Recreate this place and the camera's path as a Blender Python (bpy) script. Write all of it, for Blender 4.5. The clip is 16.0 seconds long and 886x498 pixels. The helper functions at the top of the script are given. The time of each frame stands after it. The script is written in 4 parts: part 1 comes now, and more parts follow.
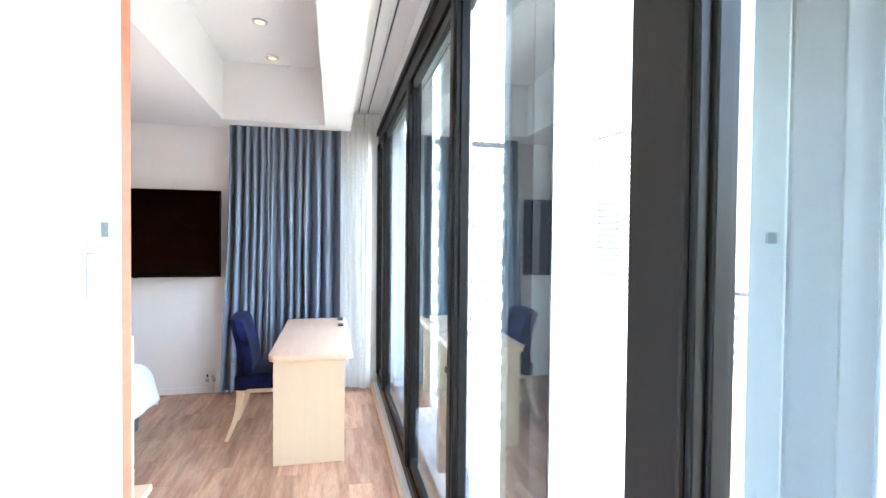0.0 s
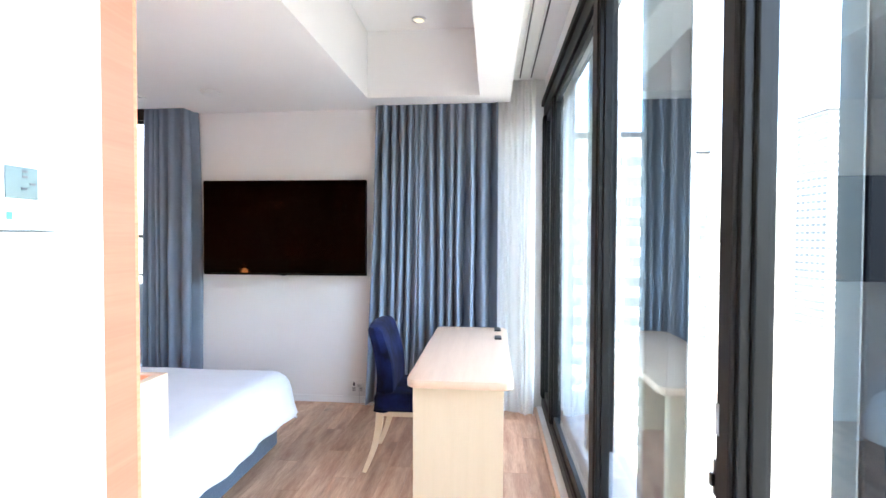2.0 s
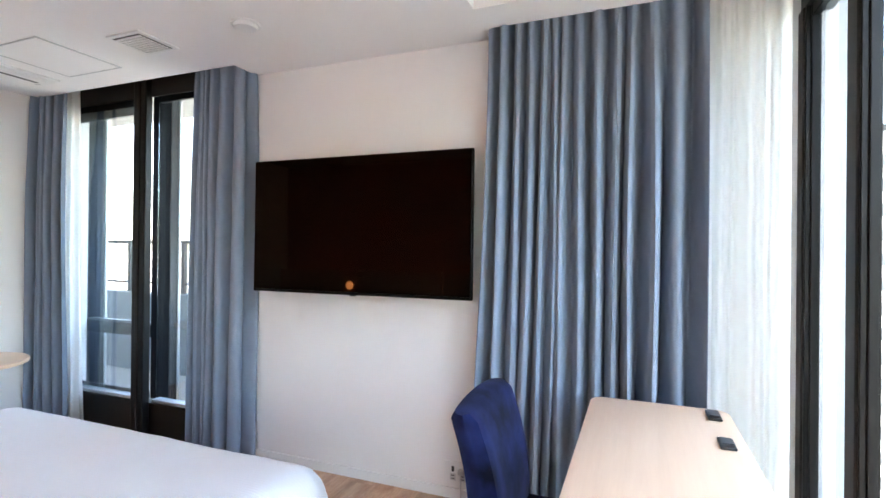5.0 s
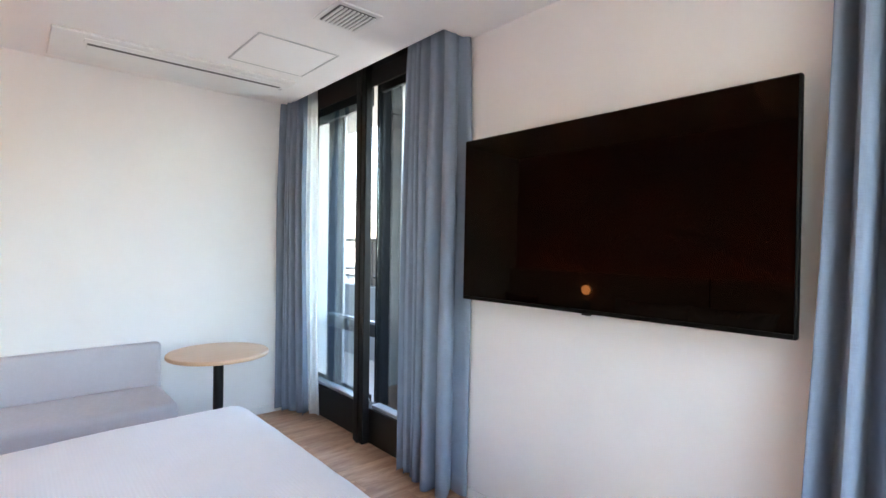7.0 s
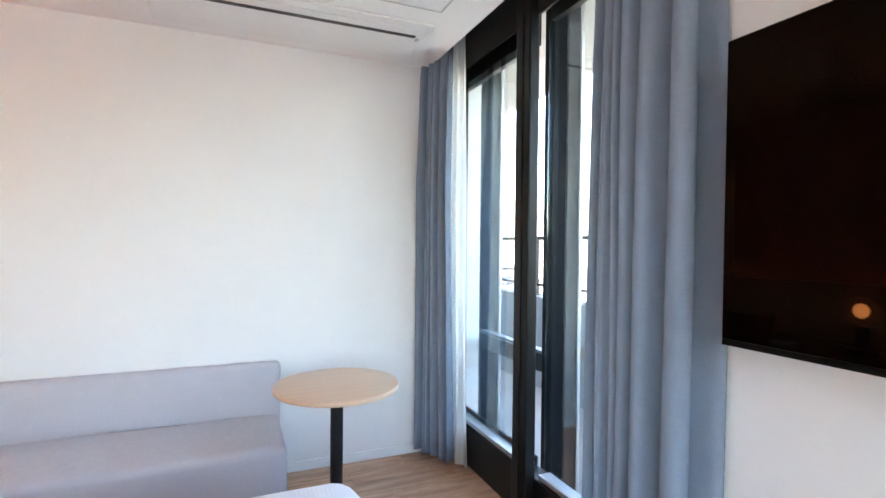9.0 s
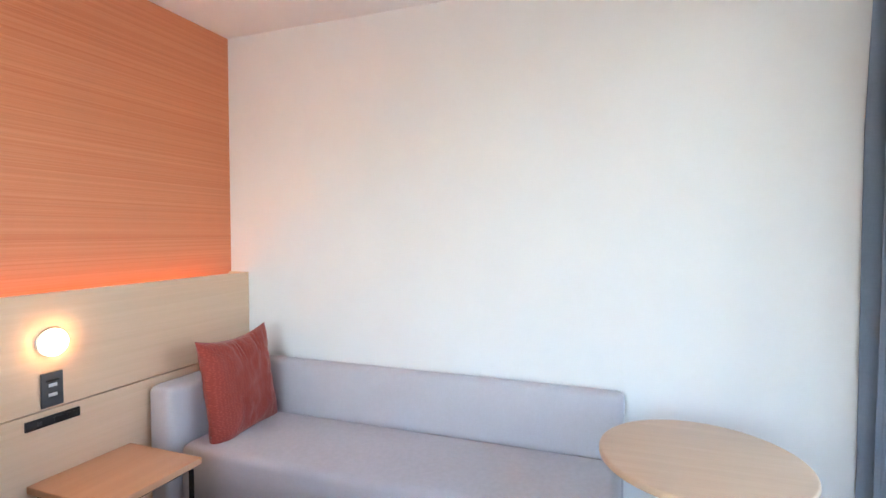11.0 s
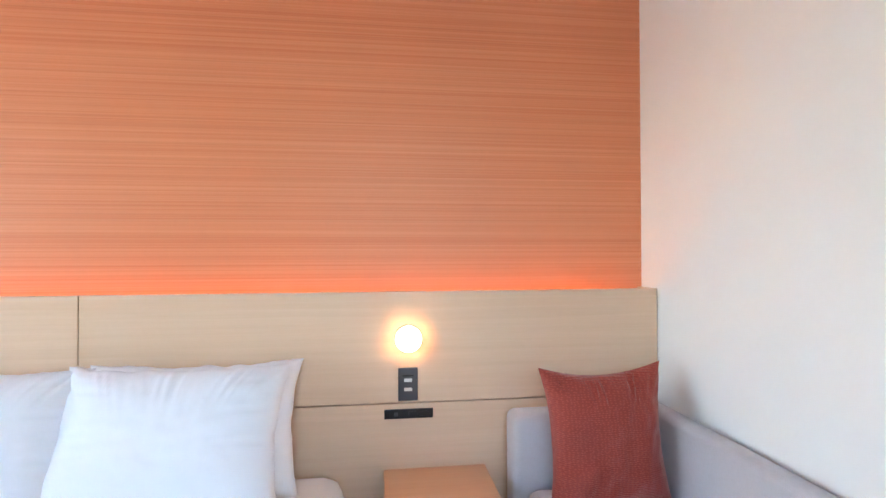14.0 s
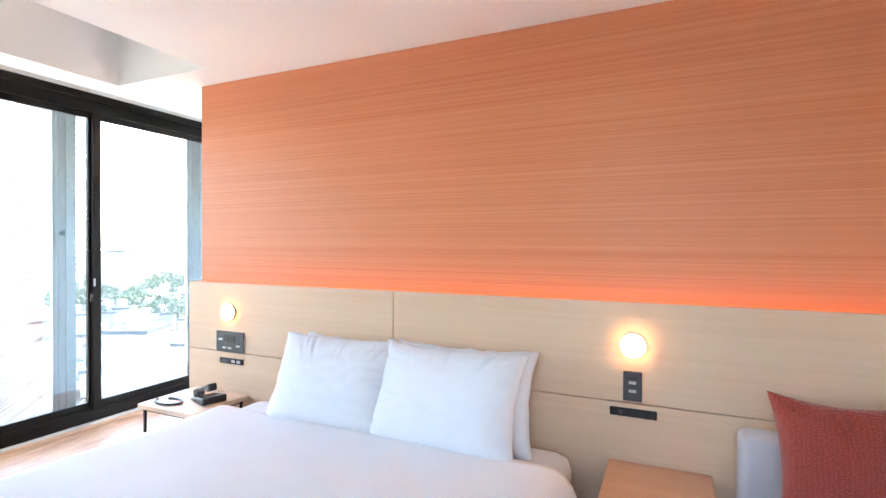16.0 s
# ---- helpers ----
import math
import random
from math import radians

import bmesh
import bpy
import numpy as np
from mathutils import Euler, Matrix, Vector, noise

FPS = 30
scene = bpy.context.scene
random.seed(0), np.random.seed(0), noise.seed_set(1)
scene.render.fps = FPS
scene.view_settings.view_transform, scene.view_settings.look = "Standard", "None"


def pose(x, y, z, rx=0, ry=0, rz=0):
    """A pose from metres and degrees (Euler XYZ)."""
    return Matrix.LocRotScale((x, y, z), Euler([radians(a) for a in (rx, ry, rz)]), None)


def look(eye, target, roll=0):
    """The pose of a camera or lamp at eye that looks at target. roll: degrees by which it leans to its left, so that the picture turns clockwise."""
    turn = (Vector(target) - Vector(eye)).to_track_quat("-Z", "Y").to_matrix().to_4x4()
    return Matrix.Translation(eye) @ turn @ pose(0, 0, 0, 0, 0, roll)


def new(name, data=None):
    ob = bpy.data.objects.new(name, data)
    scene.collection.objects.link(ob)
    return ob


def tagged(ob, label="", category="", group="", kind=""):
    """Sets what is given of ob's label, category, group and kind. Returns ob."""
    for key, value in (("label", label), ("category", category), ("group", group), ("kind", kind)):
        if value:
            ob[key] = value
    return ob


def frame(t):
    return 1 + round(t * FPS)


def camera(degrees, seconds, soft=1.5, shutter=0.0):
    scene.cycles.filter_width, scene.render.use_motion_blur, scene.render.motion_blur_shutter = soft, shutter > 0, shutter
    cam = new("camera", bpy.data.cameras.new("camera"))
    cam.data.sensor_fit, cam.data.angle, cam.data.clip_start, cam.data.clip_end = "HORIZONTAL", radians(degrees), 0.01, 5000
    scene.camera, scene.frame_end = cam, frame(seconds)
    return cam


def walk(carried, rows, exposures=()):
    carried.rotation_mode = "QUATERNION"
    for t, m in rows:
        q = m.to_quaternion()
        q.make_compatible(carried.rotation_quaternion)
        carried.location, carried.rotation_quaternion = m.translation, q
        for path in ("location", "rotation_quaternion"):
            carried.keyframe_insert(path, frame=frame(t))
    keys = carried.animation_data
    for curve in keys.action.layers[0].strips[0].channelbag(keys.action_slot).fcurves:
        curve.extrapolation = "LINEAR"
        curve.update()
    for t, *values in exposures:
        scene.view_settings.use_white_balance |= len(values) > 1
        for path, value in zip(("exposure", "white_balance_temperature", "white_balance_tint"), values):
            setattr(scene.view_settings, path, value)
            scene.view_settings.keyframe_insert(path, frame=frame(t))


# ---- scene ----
cam = camera(83.9, 16.0)
PATH = [
    (0, (0.861, 0.353, 1.537), (1.294, 2.305, 1.494), 0.6),
    (0.5, (0.841, 0.518, 1.517), (1.008, 2.511, 1.47), 0.5),
    (1, (0.843, 0.755, 1.496), (0.861, 2.754, 1.447), 0.4),
    (1.5, (0.885, 0.99, 1.488), (0.772, 2.986, 1.442), 0.3),
    (2, (0.873, 1.265, 1.481), (0.678, 3.255, 1.433), 0.2),
    (2.5, (0.839, 1.555, 1.453), (0.621, 3.543, 1.413), 0.2),
    (3, (0.829, 1.839, 1.445), (0.583, 3.823, 1.401), 0.2),
    (5.5, (0.565, 3.098, 1.411), (-0.337, 4.883, 1.423), 0.7),
    (6, (0.499, 3.287, 1.443), (-0.586, 4.967, 1.429), 0.5),
    (6.5, (0.41, 3.458, 1.455), (-0.906, 4.964, 1.427), 0.3),
    (7, (0.227, 3.582, 1.424), (-1.278, 4.9, 1.409), 0.8),
    (7.5, (0.01, 3.728, 1.416), (-1.598, 4.917, 1.402), 0.7),
    (8, (-0.232, 3.909, 1.411), (-1.894, 5.022, 1.4), 0.9),
    (8.5, (-0.458, 4.051, 1.419), (-2.203, 5.028, 1.404), 0.9),
    (9, (-0.703, 4.141, 1.412), (-2.545, 4.919, 1.391), 0.6),
    (9.5, (-0.886, 4.271, 1.378), (-2.828, 4.75, 1.372), 0.6),
    (10, (-1.013, 4.394, 1.434), (-3.013, 4.42, 1.394), 0.4),
    (12.5, (-2.187, 4.337, 1.385), (-3.548, 2.872, 1.37), -0.5),
    (13, (-2.34, 4.324, 1.372), (-3.358, 2.603, 1.376), -0.8),
    (13.5, (-2.491, 4.329, 1.37), (-3.094, 2.423, 1.378), -0.5),
    (14, (-2.618, 4.311, 1.342), (-2.87, 2.327, 1.364), -0.2),
    (14.5, (-2.732, 4.35, 1.374), (-2.629, 2.353, 1.359), 0.0),
    (15, (-2.827, 4.443, 1.398), (-2.365, 2.497, 1.39), 0.1),
    (15.5, (-2.857, 4.567, 1.412), (-2.198, 2.679, 1.401), 0.1),
    (16, (-2.872, 4.665, 1.448), (-2.043, 2.845, 1.432), 0.2),
]
walk(cam, [(t, look(eye, target, roll)) for t, eye, target, roll in PATH],
     exposures=[(0, 4.70, 6900, 10), (1.5, 4.70, 6850, 10), (3.0, 4.68, 6850, 10), (5.5, 4.68, 7300, 10), (7.0, 4.66, 7250, 10), (8.0, 4.70, 7200, 10), (10, 4.80, 7200, 10), (12.5, 4.84, 7180, 10), (14, 4.80, 7130, 10), (16, 4.76, 7100, 10)])

# ---- world, sun ----
SUN_EL, SUN_DIR = 60.0, Vector((-0.25, -1.0, 0.0)).normalized()
world = bpy.data.worlds.new("sky")
scene.world = world
world.use_nodes = True
wn = world.node_tree.nodes
sky = wn.new("ShaderNodeTexSky")
sky.sky_type = "NISHITA"
sky.sun_disc = False
sky.sun_elevation = radians(SUN_EL)
sky.sun_rotation = math.atan2(SUN_DIR.x, SUN_DIR.y)
sky.air_density, sky.dust_density = 1.0, 2.5
world.node_tree.links.new(sky.outputs[0], wn["Background"].inputs[0])
wn["Background"].inputs[1].default_value = 0.15
sun = new("sun", bpy.data.lights.new("sun", "SUN"))
sun.data.energy, sun.data.angle, sun.data.color = 3.0, radians(0.5), (1.0, 0.95, 0.88)
sun_from = SUN_DIR * math.cos(radians(SUN_EL)) + Vector((0, 0, math.sin(radians(SUN_EL))))
sun.matrix_world = look(sun_from * 60, (0, 0, 0))


# ---- materials ----
def mat(name, color, rough=0.6, metal=0.0, var=0.06, scale=6.0, bump=0.0, bump_scale=200.0, coat=0.0, per_object=0.0, sheen=0.0):
    m = bpy.data.materials.new(name)
    m.use_nodes = True
    nt = m.node_tree
    b = nt.nodes["Principled BSDF"]
    b.inputs["Roughness"].default_value, b.inputs["Metallic"].default_value = rough, metal
    b.inputs["Coat Weight"].default_value = coat
    b.inputs["Sheen Weight"].default_value = sheen
    tc = nt.nodes.new("ShaderNodeTexCoord")
    n = nt.nodes.new("ShaderNodeTexNoise")
    n.inputs["Scale"].default_value, n.inputs["Detail"].default_value = scale, 6
    nt.links.new(tc.outputs["Object"], n.inputs["Vector"])
    r = nt.nodes.new("ShaderNodeMapRange")
    r.inputs["From Min"].default_value, r.inputs["From Max"].default_value = 0.3, 0.7
    r.inputs["To Min"].default_value, r.inputs["To Max"].default_value = 1 - var, 1 + var
    nt.links.new(n.outputs["Fac"], r.inputs["Value"])
    mul = nt.nodes.new("ShaderNodeVectorMath")
    mul.operation = "SCALE"
    mul.inputs[0].default_value = color
    nt.links.new(r.outputs[0], mul.inputs["Scale"])
    nt.links.new(mul.outputs[0], b.inputs["Base Color"])
    if bump:
        f = nt.nodes.new("ShaderNodeTexNoise")
        f.inputs["Scale"].default_value, f.inputs["Detail"].default_value = bump_scale, 3
        nt.links.new(tc.outputs["Object"], f.inputs["Vector"])
        bp = nt.nodes.new("ShaderNodeBump")
        bp.inputs["Strength"].default_value, bp.inputs["Distance"].default_value = bump, 0.002
        nt.links.new(f.outputs["Fac"], bp.inputs["Height"])
        nt.links.new(bp.outputs[0], b.inputs["Normal"])
    return m


def wood(name, light, dark, stretch, rough=0.45, scale=1.0, contrast=0.5, per_object=0.0, bump=0.05, streak=0.0):
    """Wood whose grain runs along the axis with the small number in stretch."""
    m = bpy.data.materials.new(name)
    m.use_nodes = True
    nt = m.node_tree
    b = nt.nodes["Principled BSDF"]
    b.inputs["Roughness"].default_value = rough
    tc = nt.nodes.new("ShaderNodeTexCoord")
    mp = nt.nodes.new("ShaderNodeMapping")
    mp.inputs["Scale"].default_value = stretch
    nt.links.new(tc.outputs["Object"], mp.inputs["Vector"])
    info = nt.nodes.new("ShaderNodeObjectInfo")
    if per_object:
        off = nt.nodes.new("ShaderNodeVectorMath")
        off.operation = "MULTIPLY_ADD"
        off.inputs[1].default_value = (37.0, 53.0, 71.0)
        cmb = nt.nodes.new("ShaderNodeCombineXYZ")
        for k in range(3):
            nt.links.new(info.outputs["Random"], cmb.inputs[k])
        nt.links.new(cmb.outputs[0], off.inputs[0])
        nt.links.new(mp.outputs[0], off.inputs[2])
        src = off.outputs[0]
    else:
        src = mp.outputs[0]
    a = nt.nodes.new("ShaderNodeTexNoise")
    a.inputs["Scale"].default_value, a.inputs["Detail"].default_value, a.inputs["Distortion"].default_value = 2.2 * scale, 8, 0.4
    f = nt.nodes.new("ShaderNodeTexNoise")
    f.inputs["Scale"].default_value, f.inputs["Detail"].default_value = 14 * scale, 6
    nt.links.new(src, a.inputs["Vector"])
    nt.links.new(src, f.inputs["Vector"])
    add = nt.nodes.new("ShaderNodeMath")
    add.operation = "MULTIPLY_ADD"
    add.inputs[1].default_value = 0.45
    nt.links.new(f.outputs["Fac"], add.inputs[0])
    nt.links.new(a.outputs["Fac"], add.inputs[2])
    r = nt.nodes.new("ShaderNodeMapRange")
    r.inputs["From Min"].default_value, r.inputs["From Max"].default_value = 0.72 - contrast * 0.35, 0.72 + contrast * 0.35
    nt.links.new(add.outputs[0], r.inputs["Value"])
    mix = nt.nodes.new("ShaderNodeMix")
    mix.data_type = "RGBA"
    mix.inputs["A"].default_value, mix.inputs["B"].default_value = (*dark, 1), (*light, 1)
    nt.links.new(r.outputs[0], mix.inputs["Factor"])
    out = mix.outputs["Result"]
    if streak:
        st = nt.nodes.new("ShaderNodeTexNoise")
        st.inputs["Scale"].default_value, st.inputs["Detail"].default_value, st.inputs["Distortion"].default_value = 0.9 * scale, 5, 0.6
        nt.links.new(src, st.inputs["Vector"])
        sr = nt.nodes.new("ShaderNodeMapRange")
        sr.inputs["From Min"].default_value, sr.inputs["From Max"].default_value = 0.54, 0.68
        sr.inputs["To Min"].default_value, sr.inputs["To Max"].default_value = 1.0, 1 - streak
        nt.links.new(st.outputs["Fac"], sr.inputs["Value"])
        ss = nt.nodes.new("ShaderNodeVectorMath")
        ss.operation = "SCALE"
        nt.links.new(out, ss.inputs[0])
        nt.links.new(sr.outputs[0], ss.inputs["Scale"])
        out = ss.outputs[0]
    if per_object:
        pr = nt.nodes.new("ShaderNodeMapRange")
        pr.inputs["To Min"].default_value, pr.inputs["To Max"].default_value = 1 - per_object, 1 + per_object
        nt.links.new(info.outputs["Random"], pr.inputs["Value"])
        sc = nt.nodes.new("ShaderNodeVectorMath")
        sc.operation = "SCALE"
        nt.links.new(out, sc.inputs[0])
        nt.links.new(pr.outputs[0], sc.inputs["Scale"])
        out = sc.outputs[0]
    nt.links.new(out, b.inputs["Base Color"])
    bp = nt.nodes.new("ShaderNodeBump")
    bp.inputs["Strength"].default_value, bp.inputs["Distance"].default_value = bump, 0.002
    nt.links.new(f.outputs["Fac"], bp.inputs["Height"])
    nt.links.new(bp.outputs[0], b.inputs["Normal"])
    return m


def weave(name, color, rough=0.9, freq=700.0, amount=0.25, var=0.08, sheen=0.2, tone=0.18):
    """Woven cloth: two crossed sets of fine threads."""
    m = mat(name, color, rough, var=var, scale=9.0, sheen=sheen)
    nt = m.node_tree
    b = nt.nodes["Principled BSDF"]
    tc = nt.nodes.new("ShaderNodeTexCoord")
    hs = []
    for st in ((freq * 0.05, freq * 0.05, freq), (freq, freq, freq * 0.06)):
        mp = nt.nodes.new("ShaderNodeMapping")
        mp.inputs["Scale"].default_value = st
        nt.links.new(tc.outputs["Object"], mp.inputs["Vector"])
        n = nt.nodes.new("ShaderNodeTexNoise")
        n.inputs["Scale"].default_value, n.inputs["Detail"].default_value = 1.0, 2
        nt.links.new(mp.outputs[0], n.inputs["Vector"])
        hs.append(n.outputs["Fac"])
    ad = nt.nodes.new("ShaderNodeMath")
    nt.links.new(hs[0], ad.inputs[0])
    nt.links.new(hs[1], ad.inputs[1])
    bp = nt.nodes.new("ShaderNodeBump")
    bp.inputs["Strength"].default_value, bp.inputs["Distance"].default_value = amount, 0.001
    nt.links.new(ad.outputs[0], bp.inputs["Height"])
    nt.links.new(bp.outputs[0], b.inputs["Normal"])
    old = b.inputs["Base Color"].links[0].from_socket
    r = nt.nodes.new("ShaderNodeMapRange")
    r.inputs["From Min"].default_value, r.inputs["From Max"].default_value = 0.7, 1.3
    r.inputs["To Min"].default_value, r.inputs["To Max"].default_value = 1 - tone, 1 + tone
    nt.links.new(ad.outputs[0], r.inputs["Value"])
    sc = nt.nodes.new("ShaderNodeVectorMath")
    sc.operation = "SCALE"
    nt.links.new(old, sc.inputs[0])
    nt.links.new(r.outputs[0], sc.inputs["Scale"])
    nt.links.new(sc.outputs[0], b.inputs["Base Color"])
    return m


def glass(name, tint, boost=1.0):
    m = bpy.data.materials.new(name)
    m.use_nodes = True
    nt = m.node_tree
    nt.nodes.remove(nt.nodes["Principled BSDF"])
    tr, gl = nt.nodes.new("ShaderNodeBsdfTransparent"), nt.nodes.new("ShaderNodeBsdfGlossy")
    tr.inputs["Color"].default_value = (*tint, 1)
    gl.inputs["Roughness"].default_value = 0.0
    gl.inputs["Color"].default_value = (0.84, 0.96, 1.0, 1)
    fr = nt.nodes.new("ShaderNodeLayerWeight")
    fr.inputs["Blend"].default_value = 0.5
    pw = nt.nodes.new("ShaderNodeMath")
    pw.operation = "POWER"
    pw.inputs[1].default_value = 4.0
    nt.links.new(fr.outputs["Facing"], pw.inputs[0])
    sc = nt.nodes.new("ShaderNodeMath")
    sc.operation = "MULTIPLY_ADD"
    sc.use_clamp = True
    sc.inputs[1].default_value, sc.inputs[2].default_value = 0.80 * boost, 0.115 * boost
    nt.links.new(pw.outputs[0], sc.inputs[0])
    mx = nt.nodes.new("ShaderNodeMixShader")
    nt.links.new(sc.outputs[0], mx.inputs[0])
    nt.links.new(tr.outputs[0], mx.inputs[1])
    nt.links.new(gl.outputs[0], mx.inputs[2])
    nt.links.new(mx.outputs[0], nt.nodes["Material Output"].inputs[0])
    return m


def sheer(name, color, open_part):
    m = bpy.data.materials.new(name)
    m.use_nodes = True
    nt = m.node_tree
    nt.nodes.remove(nt.nodes["Principled BSDF"])
    tr, tl, df = nt.nodes.new("ShaderNodeBsdfTransparent"), nt.nodes.new("ShaderNodeBsdfTranslucent"), nt.nodes.new("ShaderNodeBsdfDiffuse")
    tl.inputs["Color"].default_value = df.inputs["Color"].default_value = (*color, 1)
    m1, m2 = nt.nodes.new("ShaderNodeMixShader"), nt.nodes.new("ShaderNodeMixShader")
    m1.inputs[0].default_value, m2.inputs[0].default_value = 0.35, open_part
    nt.links.new(tl.outputs[0], m1.inputs[1])
    nt.links.new(df.outputs[0], m1.inputs[2])
    nt.links.new(m1.outputs[0], m2.inputs[1])
    nt.links.new(tr.outputs[0], m2.inputs[2])
    nt.links.new(m2.outputs[0], nt.nodes["Material Output"].inputs[0])
    return m


def glow(name, color, strength):
    m = bpy.data.materials.new(name)
    m.use_nodes = True
    b = m.node_tree.nodes["Principled BSDF"]
    b.inputs["Base Color"].default_value = (*color, 1)
    b.inputs["Emission Color"].default_value = (*color, 1)
    b.inputs["Emission Strength"].default_value = strength
    return m


WHITE_WALL = mat("white_wallpaper", (0.80, 0.79, 0.775), 0.75, var=0.015, scale=3, bump=0.12, bump_scale=350)
CEILING = mat("white_ceiling", (0.85, 0.838, 0.828), 0.8, var=0.012, scale=2, bump=0.05, bump_scale=250)
TRIM_WHITE = mat("white_trim", (0.80, 0.80, 0.79), 0.45, var=0.02)
ORANGE = wood("orange_veneer", (0.76, 0.288, 0.145), (0.66, 0.195, 0.083), (0.11, 1.0, 72.0), 0.5, 1.0, 0.62, bump=0.04, streak=0.05)
# The panel's veneer, its colour deepened so that strong window light doesn't bleach it.
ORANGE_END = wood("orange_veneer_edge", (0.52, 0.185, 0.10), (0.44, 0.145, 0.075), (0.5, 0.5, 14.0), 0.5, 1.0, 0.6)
PALE = wood("pale_wood", (0.76, 0.525, 0.36), (0.69, 0.46, 0.305), (0.35, 6.0, 16.0), 0.5, 1.0, 0.9, bump=0.03)
PALE_TOP = wood("pale_wood_top", (0.80, 0.555, 0.39), (0.73, 0.485, 0.33), (10.0, 0.6, 10.0), 0.38, 1.0, 0.9, bump=0.03)
PALE_UP = wood("pale_wood_upright", (0.71, 0.55, 0.375), (0.67, 0.51, 0.34), (10.0, 10.0, 0.5), 0.5, 1.0, 0.9, bump=0.03)
TABLE_WOOD = wood("round_top_wood", (0.66, 0.45, 0.30), (0.58, 0.37, 0.24), (9.0, 0.6, 9.0), 0.4, 1.0, 0.9, bump=0.02)
# Night table wood with the orange tint of warm light mixed into its colour.
STAND_WOOD = wood("tinted_stand_wood", (0.65, 0.36, 0.215), (0.58, 0.305, 0.175), (0.6, 10.0, 10.0), 0.4, 1.0, 0.9, bump=0.02)
PLANK = wood("floor_plank", (0.70, 0.445, 0.285), (0.36, 0.155, 0.08), (1.3, 1.0, 1.3), 0.36, 1.0, 0.8, per_object=0.12, bump=0.05, streak=0.2)
BLACK = mat("black_aluminium", (0.004, 0.0038, 0.0038), 0.4, 0.0, var=0.1, scale=12)
BLACK.node_tree.nodes["Principled BSDF"].inputs["Specular IOR Level"].default_value = 0.25
# Lighter, browner tone for the frame faces that the room lights.
BLACK_IN = mat("lit_bronze_aluminium", (0.0135, 0.0105, 0.009), 0.5, 0.0, var=0.1, scale=12)
BLACK_IN.node_tree.nodes["Principled BSDF"].inputs["Specular IOR Level"].default_value = 0.2
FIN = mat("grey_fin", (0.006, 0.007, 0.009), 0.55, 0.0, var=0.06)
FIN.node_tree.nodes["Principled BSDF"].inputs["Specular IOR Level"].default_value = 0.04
FIN_LIGHT = mat("grey_fin_bright_face", (0.12, 0.13, 0.135), 0.5, 0.0, var=0.06)
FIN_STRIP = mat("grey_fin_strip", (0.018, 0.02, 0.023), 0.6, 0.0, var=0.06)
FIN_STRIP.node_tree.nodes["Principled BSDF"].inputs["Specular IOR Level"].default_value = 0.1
SILVER = mat("silver_aluminium", (0.50, 0.52, 0.54), 0.4, 0.6, var=0.04)
GLASS = glass("window_glass", (0.93, 0.965, 0.97), 1.0)
CURTAIN = weave("blue_grey_cloth", (0.212, 0.257, 0.325), 0.95, 600, 0.09, var=0.04, sheen=0.05, tone=0.07)
CURTAIN.node_tree.nodes["Principled BSDF"].inputs["Specular IOR Level"].default_value = 0.12
SHEER = sheer("white_sheer", (0.93, 0.925, 0.89), 0.13)
SCREEN = mat("tv_screen", (0.0006, 0.0005, 0.0005), 0.026, var=0.0)
SCREEN.node_tree.nodes["Principled BSDF"].inputs["Specular IOR Level"].default_value = 0.095
SCREEN.node_tree.nodes["Principled BSDF"].inputs["Specular Tint"].default_value = (0.9, 0.50, 0.30, 1)
TV_BLACK = mat("tv_shell", (0.002, 0.002, 0.002), 0.5, var=0.05)
TV_BLACK.node_tree.nodes["Principled BSDF"].inputs["Specular IOR Level"].default_value = 0.12
VELVET = mat("navy_velvet", (0.0048, 0.0082, 0.037), 0.9, var=0.85, scale=9, bump=0.15, bump_scale=500, sheen=0.04)
VELVET.node_tree.nodes["Principled BSDF"].inputs["Specular IOR Level"].default_value = 0.1
DUVET = mat("white_striped_linen", (0.82, 0.812, 0.825), 0.85, var=0.012, scale=5)
LINEN = mat("white_linen", (0.765, 0.765, 0.80), 0.85, var=0.015, scale=5, bump=0.15, bump_scale=420)


def ribbed(m, axis, stretch, scale, strength, distort=0.0):
    """Adds fine ribs to a cloth's relief."""
    nt = m.node_tree
    tc = nt.nodes.new("ShaderNodeTexCoord")
    mp = nt.nodes.new("ShaderNodeMapping")
    mp.inputs["Scale"].default_value = stretch
    w = nt.nodes.new("ShaderNodeTexWave")
    w.bands_direction = axis
    w.inputs["Scale"].default_value, w.inputs["Distortion"].default_value, w.inputs["Detail"].default_value = scale, distort, 2
    bp = nt.nodes.new("ShaderNodeBump")
    bp.inputs["Strength"].default_value, bp.inputs["Distance"].default_value = strength, 0.002
    nt.links.new(tc.outputs["Object"], mp.inputs["Vector"])
    nt.links.new(mp.outputs[0], w.inputs["Vector"])
    nt.links.new(w.outputs["Fac"], bp.inputs["Height"])
    nt.links.new(bp.outputs[0], nt.nodes["Principled BSDF"].inputs["Normal"])


ribbed(DUVET, "Y", (1.0, 1.0, 1.0), 22.0, 0.22, 0.6)
BED_BASE = weave("slate_cloth", (0.06, 0.085, 0.115), 0.9, 500, 0.3)
SOFA = weave("grey_cloth", (0.50, 0.475, 0.50), 0.9, 900, 0.15, var=0.02, tone=0.06)
RED = mat("red_cloth", (0.41, 0.062, 0.036), 0.5, var=0.04, scale=25, sheen=0.2)
ribbed(RED, "Z", (1.0, 1.0, 1.0), 45.0, 0.6, 4.0)
nt = RED.node_tree
